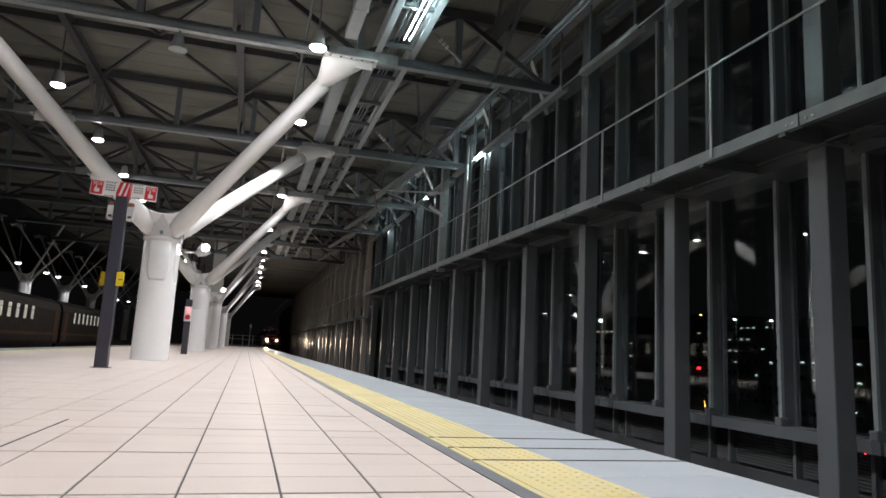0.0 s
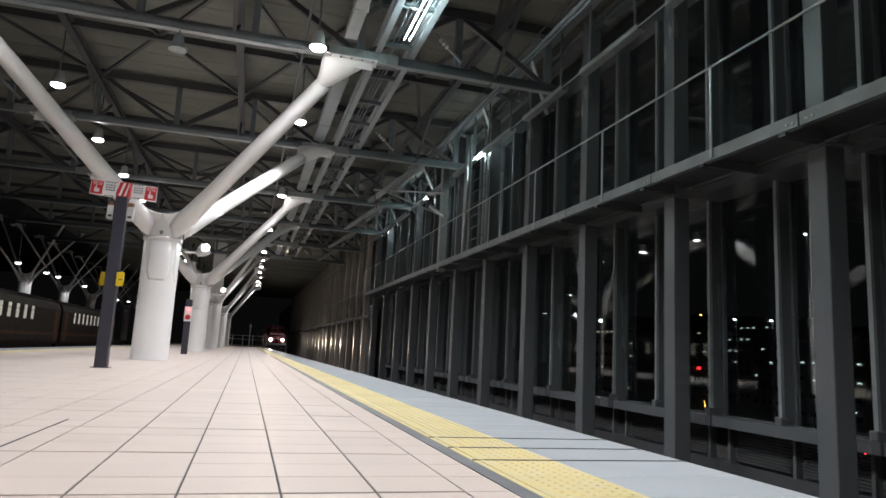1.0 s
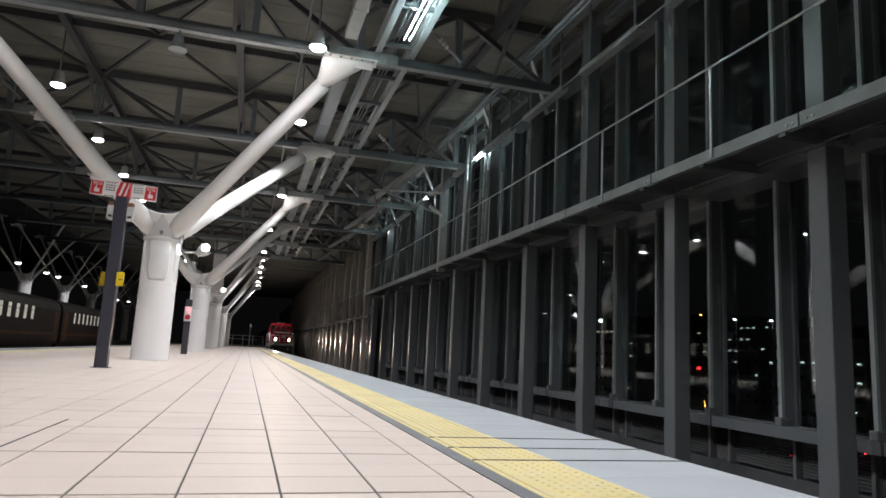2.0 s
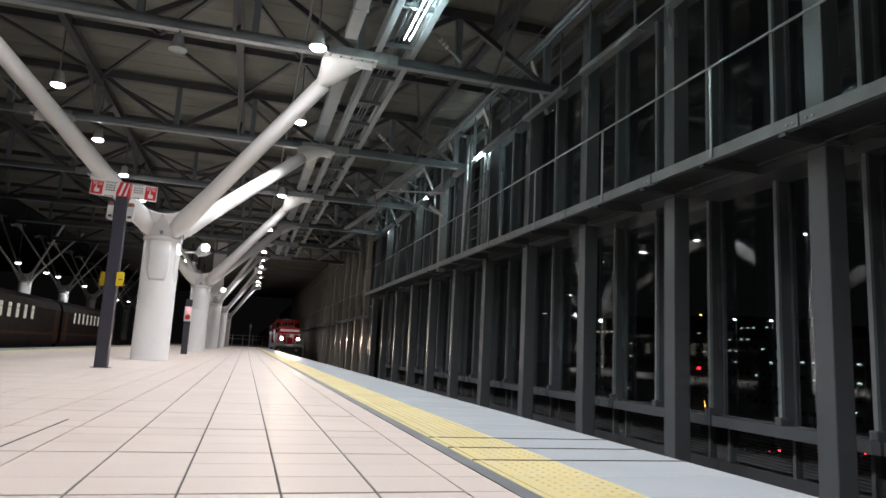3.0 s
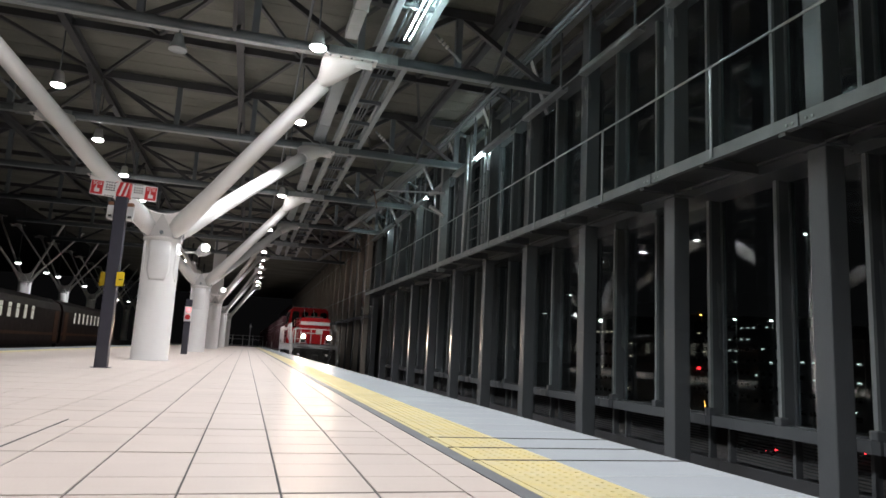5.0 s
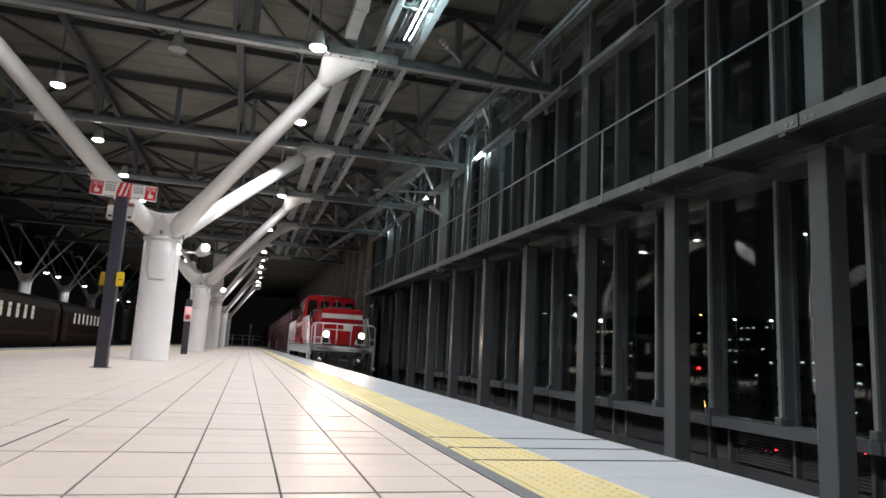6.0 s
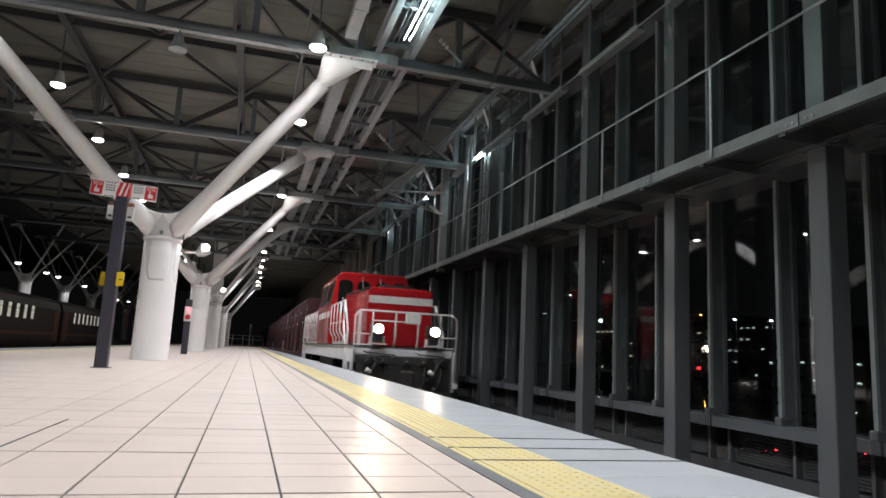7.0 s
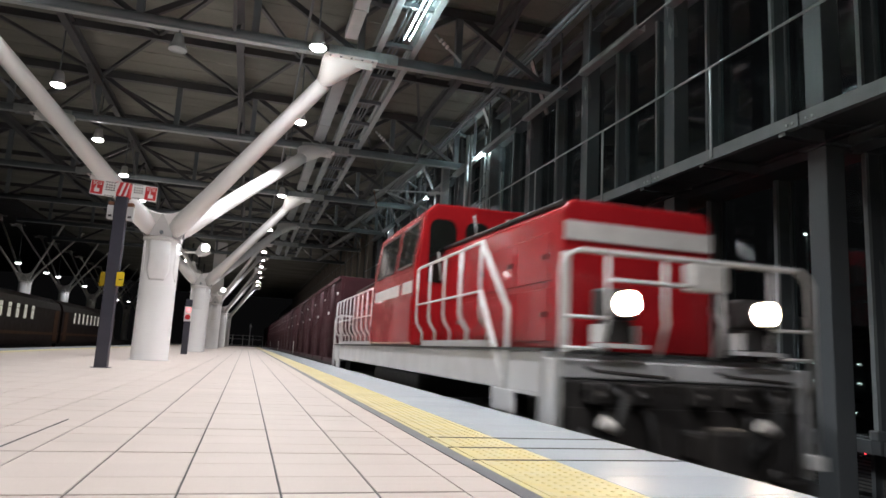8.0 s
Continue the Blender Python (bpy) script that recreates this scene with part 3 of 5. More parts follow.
def build_wall():
    first = build_wall_column(WALL_Y - 2 * BAY)
    for k in range(-1, BAYS + 1):
        copy_thing(first, pose(COL_X, WALL_Y + BAY * k, 0))
    first = build_bay(WALL_Y - 2 * BAY)
    for k in range(-1, BAYS):
        copy_thing(first, pose(0, WALL_Y + BAY * k, 0))
    lo, hi = WALL_Y - 2 * BAY, WALL_Y + BAY * BAYS
    for z, d, x0, x1 in ((8.42, 0.12, 8.2, 8.5), (8.62, 0.25, 7.5, 7.75), (GALLERY - 0.24, 0.18, 7.85, 8.25)):
        bm = boxes(((x0, lo, z), (x1, hi, z + 0.03)), ((x0, lo, z + d), (x1, hi, z + d + 0.03)), ((x0 + 0.1, lo, z + 0.03), (x0 + 0.14, hi, z + d)))
        part("wall_girder", bm, WALL_STEEL, None, "long grey steel girder along the glazed wall", "girder", "structure")
    bm = boxes(((6.9, 9, 8.9), (7.25, hi, 8.93)), ((7.06, 9, 8.93), (7.09, hi, 9.18)), ((6.9, 9, 9.18), (7.25, hi, 9.21)))
    part("eaves_girder", bm, GALVANISED, None, "pale galvanised eaves girder over the glazed wall", "girder", "structure")
    for k in range(9):
        y = TRUSS_Y + 1.2 + 3.975 * k
        part("eaves_strut", made(beam, (6.95, y, 8.9), (7.9, y + 0.9, 7.7), 0.10, 0.10), GALVANISED, None, "short pale strut under the eaves girder", "strut", "structure")
        part("eaves_pipe", made(tube, [(6.6, y, 8.6), (6.6, y + 1.9, 8.6), (7.2, y + 1.9, 8.3)], 0.06, 8), GREY_STEEL, None, "grey rainwater pipe under the eaves", "pipe", "structure")
    part("wall_east", boxes(((8.5, lo, 8.46), (8.7, hi, 9.3))), DARK_STEEL, None, "dark panel wall above the glazing", "wall", "structure")
    # lit cable trays under the eaves
    for k in range(BAYS + 1):
        y = lo + 0.3 + k * BAY + BAY
        t = thing("cable_tray", (7.1, y, 7.25), "grey sheet metal tray hung along the top of the wall", "cable tray", "trays along the wall")
        part("tray", boxes(((-0.10, 0.2, 0), (0.10, BAY - 0.75, 0.02)), ((-0.10, 0.2, 0.02), (-0.09, BAY - 0.75, 0.13)), ((0.09, 0.2, 0.02), (0.10, BAY - 0.75, 0.13))), GALVANISED, t)
        part("hanger", boxes(((-0.02, 0.4, 0.1), (0.02, 0.44, 2.0))), GREY_STEEL, t)
        part("hanger", boxes(((-0.02, BAY - 1.1, 0.1), (0.02, BAY - 1.06, 2.0))), GREY_STEEL, t)


def build_gallery():
    """The maintenance walkway along the wall, bay by bay."""
    lo = WALL_Y - 2 * BAY
    for k in range(BAYS + 2):
        y = lo + BAY * k
        t = thing("walkway", (0, y, 0), "grey steel maintenance walkway with a thin handrail along the wall", "walkway", "walkway bays along the wall")
        bm = boxes(((6.80, -0.3, GALLERY - 0.155), (6.815, BAY - 0.33, GALLERY + 0.03)), ((6.815, -0.3, GALLERY - 0.155), (6.90, BAY - 0.33, GALLERY - 0.14)), ((6.815, -0.3, GALLERY + 0.015), (6.90, BAY - 0.33, GALLERY + 0.03)))
        part("edge_channel", bm, EDGE_STEEL, t, "pale galvanised edge channel")
        part("deck", boxes(((6.9, -0.3, GALLERY - 0.03), (7.9, BAY - 0.32, GALLERY))), DARK_STEEL, t)
        part("bracket", made(beam, (6.82, 0, GALLERY - 0.12), (7.5, 0, GALLERY - 0.12), 0.12, 0.18), WALL_STEEL, t)
        part("bracket", made(beam, (6.82, BAY / 2, GALLERY - 0.12), (7.9, BAY / 2, GALLERY - 0.12), 0.1, 0.15), WALL_STEEL, t)
        part("handrail_post", boxes(((6.77, 1.38, GALLERY - 0.13), (6.79, 1.43, GALLERY + 1.37)), ((6.772, 1.43, GALLERY - 0.13), (6.80, 1.44, GALLERY + 1.37))), GALVANISED, t)
        part("handrail", made(tube, [(6.78, -0.02, GALLERY + 1.385), (6.78, BAY - 0.02, GALLERY + 1.385)], 0.02, 8), GALVANISED, t)
        bm = bmesh.new()
        for dy in (-0.22, -0.12, BAY - 0.55, BAY - 0.45):
            tube(bm, [(6.78, dy, GALLERY - 0.09), (6.80, dy, GALLERY - 0.09)], 0.02, 8)
        part("bolts", bm, GALVANISED, t)


def build_ladder_cage():
    y = 20.9
    t = thing("access_ladder", (6.85, y, GALLERY), "grey steel ladder cage on the wall walkway", "ladder")
    for dy, dx in ((0, 0), (0.0, 0.5), (-1.7, 0), (-1.7, 0.5)):
        part("rail", made(beam, (dx, dy, 0), (dx, dy, 2.4 if dy else 4.1), 0.06, 0.06), GALVANISED, t)
    for k in range(6):
        part("rung", made(tube, [(0, -1.7, 0.35 + 0.4 * k), (0, 0, 0.35 + 0.4 * k)], 0.014, 6), DARK_STEEL, t)
    m = thing("wire_support", (6.95, 24.4, GALLERY - 0.3), "grey steel overhead-line support with ribbed insulators", "wire support")
    part("mast", made(beam, (0, 0, 0), (0, 0, 4.3), 0.28, 0.24), GALVANISED, m)
    part("pipe_mast", made(tube, [(-0.1, -3.05, 0.3), (-0.1, -3.05, 4.5)], 0.08, 10), GALVANISED, m)
    part("arm", made(tube, [(-0.2, -0.8, 2.9), (-2.6, 1.2, 3.2)], 0.03, 8), GALVANISED, m)
    part("arm", made(tube, [(-0.2, -0.8, 2.0), (-2.2, 1.0, 3.15)], 0.03, 8), GALVANISED, m)
    part("arm", made(tube, [(-2.6, 1.2, 3.2), (-2.4, 1.4, 2.5)], 0.02, 8), COACH_BAND, m)
    for a, b in (((-0.2, -0.8, 2.9), (-0.75, -0.34, 2.97)), ((-0.2, -0.8, 2.0), (-0.7, -0.36, 2.447))):
        bm = bmesh.new()
        a, b = Vector(a), Vector(b)
        n = 8
        pts, rr = [], []
        for i in range(n):
            for u, r in ((0, 0.04), (0.3, 0.085), (0.5, 0.04)):
                pts.append(a.lerp(b, (i + u) / n))
                rr.append(r)
        tube(bm, pts, rr, 10)
        part("insulator", bm, LOCO_GREY, m, "ribbed grey insulator")
    w = thing("overhead_wire", (0, 0, 0), "thin dark overhead line wires along the track", "wire", "", "structure")
    part("contact_wire", made(tube, [(TRACK + 0.1, -12, 5.9), (TRACK, 20, 5.95), (TRACK + 0.1, 130, 5.9)], 0.008, 6), BLACK, w)
    part("feeder_wire", made(tube, [(6.75, -12, 7.05), (6.75, 130, 7.05)], 0.012, 6), GALVANISED, w)
    part("feeder_wire", made(tube, [(6.75, -12, 8.6), (6.75, 130, 8.6)], 0.012, 6), GALVANISED, w)


def build_far_wall():
    """The solid wall with ribs past the glazing."""
    lo = WALL_Y + BAY * BAYS
    part("wall_far", boxes(((8.7, lo + 0.3, -1.75), (8.9, 200, 9.3))), DARK_STEEL, None, "brown-grey panel wall along the track past the glazing", "wall", "structure")
    for k in range(24):
        y = lo + BAY * (k + 1)
        t = thing("wall_pier", (COL_X, y, -1.75), "brown-grey steel pier on the panel wall", "pier", "piers of the panel wall")
        part("pier", soft_box((0, -0.17, 0), (0.34, 0.17, 10.75), 0.015), PANEL_BROWN, t)
        part("panel", boxes(((0.25, 0.5, 5.9), (0.35, BAY * 0.62, 10.6))), PANEL_BROWN, t)
        part("panel", boxes(((0.9, 0.25, -0.2), (1.0, BAY - 0.3, 5.4))), WALL_STEEL, t)
    part("wall_rail", boxes(((7.2, lo + 0.3, 2.5), (7.4, 160, 2.72))), WALL_STEEL, None, "low steel rail along the far panel wall", "rail", "structure")
    part("wall_pipe", made(tube, [(7.15, lo, 4.3), (7.15, 160, 4.3)], 0.03, 8), GALVANISED, None, "thin pipe along the far panel wall", "pipe", "structure")
    # plain wall out of view, added to close the hall behind
    part("wall_back", boxes(((-46, -15, -2), (9, -14.6, 10))), CONCRETE, None, "plain unseen wall added to close the hall behind", "wall", "structure")


# ---- platform furniture ----


def build_emergency_post():
    t = thing("emergency_post", (-2.47, 13.4, 0), "dark navy post with red and white emergency signs", "sign post")
    part("post", soft_box((-0.105, -0.105, 0), (0.105, 0.105, 3.22), 0.012), POST_NAVY, t)
    part("foot_plate", boxes(((-0.15, -0.15, 0.0), (0.15, 0.15, 0.012))), POST_NAVY, t)
    # wings carry the emergency lettering, the wrap in the middle is striped
    for side in (-1, 1):
        sign = part("sign", soft_box((-0.22, -0.012, -0.145), (0.22, 0.012, 0.145), 0.004), SIGN_WHITE, t, "white board with a red field")
        sign.matrix_local = pose(0.03 + side * 0.345, -0.10 + (0.03 if side > 0 else -0.03), 3.27, 0, 2.5, 4)
        x = 0.11 * side
        part("red_field", boxes(((x - 0.098, -0.017, -0.125), (x + 0.098, -0.0125, 0.125))), SIGN_RED, sign)
        lettering("lettering", "SOS", 0.085, SIGN_WHITE, sign, pose(x, -0.019, 0.075, 90))
        bm = bmesh.new()
        box(bm, (x - 0.04, -0.021, -0.09), (x + 0.045, -0.0175, -0.02))
        box(bm, (x - 0.025, -0.021, -0.02), (x - 0.005, -0.0175, 0.035))
        soften(bm, 0.0015, 1)
        part("pictogram", bm, SIGN_WHITE, sign)
        bm = bmesh.new()
        for k in range(3):
            for j in range(4):
                box(bm, (-x - 0.075 + j * 0.042, -0.016, 0.06 - 0.045 * k), (-x - 0.048 + j * 0.042, -0.0125, 0.083 - 0.045 * k))
        part("text_bars", bm, SIGN_BLACK, sign, "", "", "stuff")
        bm = bmesh.new()
        for k in range(4):
            for z in (0.115, -0.14):
                prism(bm, [(-x - 0.09 + k * 0.045, z), (-x - 0.066 + k * 0.045, z), (-x - 0.05 + k * 0.045, z + 0.022), (-x - 0.074 + k * 0.045, z + 0.022)], 1, -0.016, -0.0125)
        part("hazard_stripes", bm, SIGN_BLACK, sign)
    wrap = part("striped_wrap", soft_box((-0.125, -0.125, 3.15), (0.125, 0.125, 3.42), 0.01), SIGN_RED, t, "red wrap with white slanting stripes")
    bm = bmesh.new()
    for k in (-0.08, 0.02, 0.11):
        prism(bm, [(k - 0.075, 3.16), (k - 0.035, 3.16), (min(0.12, k + 0.035), 3.41), (k - 0.005, 3.41)], 1, -0.131, -0.1255)
    part("stripes", bm, SIGN_WHITE, wrap)
    for side in (-1, 1):
        x = side * 0.168
        b = part("button_box", soft_box((x - 0.06, -0.07, 2.72), (x + 0.06, 0.07, 2.98), 0.01), LOCO_GREY, t, "grey emergency button box")
        part("cap", soft_box((x - 0.05, -0.08, 2.983), (x + 0.05, 0.06, 3.05), 0.01), ORANGE, b, "orange-brown cap")
        part("button_plate", boxes(((x - 0.03, -0.074, 2.76), (x + 0.03, -0.071, 2.80))), SIGN_BLACK, b)
        x = side * 0.155
        y = part("yellow_plate", soft_box((x - 0.065, -0.145, 1.48), (x + 0.065, -0.125, 1.74), 0.004) if side > 0 else soft_box((x - 0.075, 0.11, 1.48), (x + 0.065, 0.13, 1.74), 0.004), SIGN_YELLOW, t, "small yellow notice plate")
        if side > 0:
            part("notice_bar", boxes(((x - 0.02, -0.149, 1.59), (x + 0.045, -0.146, 1.605))), SIGN_BLACK, y)
            part("holder", boxes(((0.08, -0.124, 1.58), (0.12, -0.106, 1.64))), POST_NAVY, y)


def build_alarm_post():
    t = thing("alarm_post", (-2.29, 28.1, 0), "short dark post with a red lit alarm panel", "alarm post")
    part("post", soft_box((-0.115, -0.1, 0), (0.115, 0.1, 2.15), 0.015), POST_NAVY, t)
    p = part("panel", soft_box((-0.13, -0.13, 1.28), (0.13, -0.10, 1.86), 0.01), SIGN_WHITE, t, "pale alarm panel")
    part("lamp", made(tube, [(0.02, -0.131, 1.73), (0.02, -0.15, 1.73)], 0.07, 14), RED_GLOW, p, "glowing red lamp")
    part("button", made(tube, [(0, -0.131, 1.45), (0, -0.145, 1.45)], 0.10, 16), SIGN_RED, p)


def build_end_fence():
    t = thing("end_fence", (0, END - 0.3, 0), "thin grey metal fence at the platform end", "fence")
    for k in range(8):
        part("post", made(tube, [(-7.3 + k * 1.37, 0, 0), (-7.3 + k * 1.37, 0, 1.55)], 0.03, 8), RAIL_WHITE, t)
    for z in (0.15, 1.0, 1.5):
        part("bar", made(tube, [(-7.3, 0, z), (2.3, 0, z)], 0.02, 8), RAIL_WHITE, t)
    s = thing("signal_post", (0.45, END - 0.8, 0), "thin grey signal post at the platform end", "post")
    part("post", made(tube, [(0, 0, 0), (0, 0, 3.2)], 0.05, 8), RAIL_WHITE, s)
    part("sign", boxes(((-0.15, -0.08, 2.7), (0.15, -0.055, 3.0))), SIGN_WHITE, s)


def build_tube_lights():
    for place, half in (((2.88, 12.75, 7.57), 1.15), ((2.88, 9.4, 7.57), 1.15), ((2.88, 6.1, 7.57), 1.15), ((7.3, 21.35, 7.49), 1.05), ((7.3, 29.3, 7.49), 1.05), ((7.3, 37.2, 7.49), 1.05)):
        t = thing("tube_light", place, "lit bluish-white twin tube lamp in a sheet metal tray", "tube lamp", "tube lamps over the track")
        part("tray", boxes(((-0.03, -half - 0.08, 0.12), (0.03, half + 0.08, 0.20))), DARK_STEEL, t)
        for y in (-0.5, 0.5):
            part("hanger", boxes(((-0.015, y - 0.015, 0.20), (0.015, y + 0.015, 9.24 - place[2]))), GREY_STEEL, t)
        for x in (-0.06, 0.06):
            part("tube", made(tube, [(x, -half, 0), (x, half, 0)], 0.009, 10), TUBE_GLOW if place[1] < 14 else EAVES_TUBE_GLOW, t, "glowing tube")
            for y in (-half - 0.03, half):
                part("end_cap", boxes(((x - 0.025, y, -0.025), (x + 0.025, y + 0.03, 0.12))), GREY_STEEL, t)


# ---- parked train and the other platform ----


def build_coach(y):
    t = thing("parked_coach", (-13.7, y, RAIL), "dark brown parked passenger coach with lit windows", "railway coach", "parked coaches")
    bm = bmesh.new()
    prism(bm, [(-1.4, 0.9), (1.4, 0.9), (1.45, 1.1), (1.45, 3.1), (1.3, 3.55), (0.8, 3.85), (-0.8, 3.85), (-1.3, 3.55), (-1.45, 3.1), (-1.45, 1.1)], 1, 0.2, 19.2)
    part("body", bm, COACH, t)
    part("band", boxes(((1.451, 0.25, 1.45), (1.456, 19.1, 1.62))), COACH_BAND, t, "tan waist band")
    for k in range(8):
        yy = 3.2 + k * 1.35
        w = part("window", boxes(((1.452, yy, 2.35), (1.464, yy + 0.55, 3.12))), COACH_GLOW, t, "lit window")
        part("frame", boxes(((1.464, yy - 0.05, 2.3), (1.475, yy, 3.17)), ((1.464, yy + 0.55, 2.3), (1.475, yy + 0.6, 3.17)), ((1.464, yy, 2.3), (1.475, yy + 0.55, 2.35)), ((1.464, yy, 3.12), (1.475, yy + 0.55, 3.17)), ((1.464, yy, 2.85), (1.475, yy + 0.55, 2.88))), COACH, w)
    for yy in (0.7, 17.8):
        part("door", boxes(((1.451, yy, 1.05), (1.462, yy + 0.95, 3.05))), COACH_BAND, t)
    part("underframe", boxes(((-1.2, 0.4, 0.45), (1.2, 19.0, 0.9))), BLACK, t)
    for yy in (2.8, 16.6):
        part("bogie", boxes(((-1.1, yy - 1.3, 0.2), (1.1, yy + 1.3, 0.65))), BLACK, t)
        for dy in (-1, 1):
            part("wheel", made(tube, [(-0.65, yy + dy, 0.43), (0.65, yy + dy, 0.43)], 0.43, 18), BLACK, t)
    return t


def build_far_platform():
    part("platform_far", boxes(((-30, 20, -1.75), (-16.2, 110, 0.0))), CONCRETE, None, "dim concrete platform across the tracks", "platform", "structure")
    part("roof_far", boxes(((-46, -14, 10.5), (ROOF_LO - 1.1, 130, 10.8))), DARK_STEEL, None, "dark roof over the far platform", "roof", "structure")
    # Closing walls added far across, coloured black to stand in for the darkness there.
    part("wall_west", boxes(((-46.3, -14, -2), (-46, 130, 10.8)), ((ROOF_LO - 1.2, -14, 9.2), (ROOF_LO - 1.1, 130, 10.5))), BLACK, None, "plain wall added far across, black in place of darkness", "wall", "structure")


# ---- town at night outside the glass ----


def build_town():
    rng = random.Random(11)
    for k, (x, y, w, d, h) in enumerate(((95, 150, 30, 18, 21), (120, 108, 30, 20, 19), (100, 88, 18, 16, 15), (150, 190, 40, 22, 27), (135, 140, 34, 18, 23), (150, 96, 40, 18, 20))):
        t = thing("office_building", (x, y, -9.0), "dark distant office block with a few lit windows", "building", "town buildings")
        part("wall", boxes(((0, 0, 0), (d, w, h))), FACADE, t)
        part("roof", boxes(((-0.3, -0.3, h), (d + 0.3, w + 0.3, h + 0.4))), CONCRETE, t)
        lit = part("window", boxes(((-0.08, 0, 0), (-0.02, 0.75, 0.22))), WINDOW_GLOW if k % 3 else WARM_GLOW, t, "lit window")
        lit.location = (0, 2, 3.0)
        dark = part("dark_window", boxes(((-0.08, 0, 0), (-0.02, 1.3, 0.9))), CAB_GLASS, t)
        dark.location = (0, 4, 3.0)
        for zz in range(int(h / 3.2)):
            for yy in range(int(w / 2.4)):
                on = zz > 1 and rng.random() < 0.32
                again("window" if on else "dark_window", lit if on else dark, t, (0, 0.8 + yy * 2.4, 1.5 + zz * 3.2))
    for x, y, z, m, what, r in ((60, 105.3, 7.6, WHITE_GLOW, "street_lamp", 0.24), (60, 59.7, 16.0, WHITE_GLOW, "street_lamp", 0.10), (60, 78.55, 0.26, RED_GLOW, "signal_lamp", 0.2),
                                (60, 116.9, 12.9, WHITE_GLOW, "street_lamp", 0.10), (60, 128.3, 9.83, WHITE_GLOW, "street_lamp", 0.10), (60, 78.1, 7.53, AMBER_GLOW, "street_lamp", 0.10), (60, 71.4, 6.76, WHITE_GLOW, "street_lamp", 0.10), (60, 65.2, 6.35, WHITE_GLOW, "street_lamp", 0.10)):
        t = thing(what, (x, y, -9.0), "lit red signal lamp on a pole in the town" if m is RED_GLOW else "lit street lamp on a tall pole in the town", "lamp post", "town lamps")
        top = z + 9.0
        part("pole", made(tube, [(0.25, 0, 0), (0.25, 0, top)], 0.07, 8), DARK_STEEL, t)
        part("lamp", made(tube, [(-0.1 - r / 2, 0, top), (0.1, 0, top)], [r * 0.7, r], 12), m, t)
    t = thing("beacon", (60, 77.4, -9.0), "orange lit bar lamp in the dark street", "lamp")
    part("bar", made(tube, [(0, 0, 4.1), (0, 0, 5.0)], 0.04, 8), AMBER_GLOW, t)
    part("stand", made(tube, [(0, 0, 0), (0, 0, 4.1)], 0.06, 8), DARK_STEEL, t)


def build_car(place):
    """Local space: y forward, seen from behind."""
    t = thing("car", place, "dark saloon car with red tail lamps lit in the street", "car", "cars in the street")
    bm = bmesh.new()
    prism(bm, [(-2.15, 0.35), (2.1, 0.35), (2.15, 0.7), (1.0, 0.92), (0.35, 1.4), (-1.1, 1.42), (-1.75, 1.0), (-2.15, 0.92)], 0, -0.85, 0.85)
    soften(bm, 0.08, 2)
    part("body", bm, CAR_PAINT, t)
    part("rear_window", made(beam, (-0.65, -1.46, 1.22), (0.65, -1.46, 1.22), 0.03, 0.3), CAB_GLASS, t)
    for x in (-0.82, 0.82):
        for y in (-1.35, 1.35):
            w = part("wheel", made(tube, [(x - 0.09, y, 0.32), (x + 0.09, y, 0.32)], 0.32, 16), RUBBER, t)
            part("hub", made(tube, [(x * 1.12 - 0.01, y, 0.32), (x * 1.12 + 0.01, y, 0.32)], 0.18, 12), GALVANISED, w)
    for x in (-0.66, 0.66):
        part("tail_lamp", soft_box((x - 0.14, -2.2, 0.68), (x + 0.14, -2.14, 0.82), 0.02), TAIL_GLOW, t, "lit red tail lamp")
    part("plate", boxes(((-0.17, -2.19, 0.52), (0.17, -2.165, 0.66))), LABEL_WHITE, t)
    return t


# ---- the freight train ----


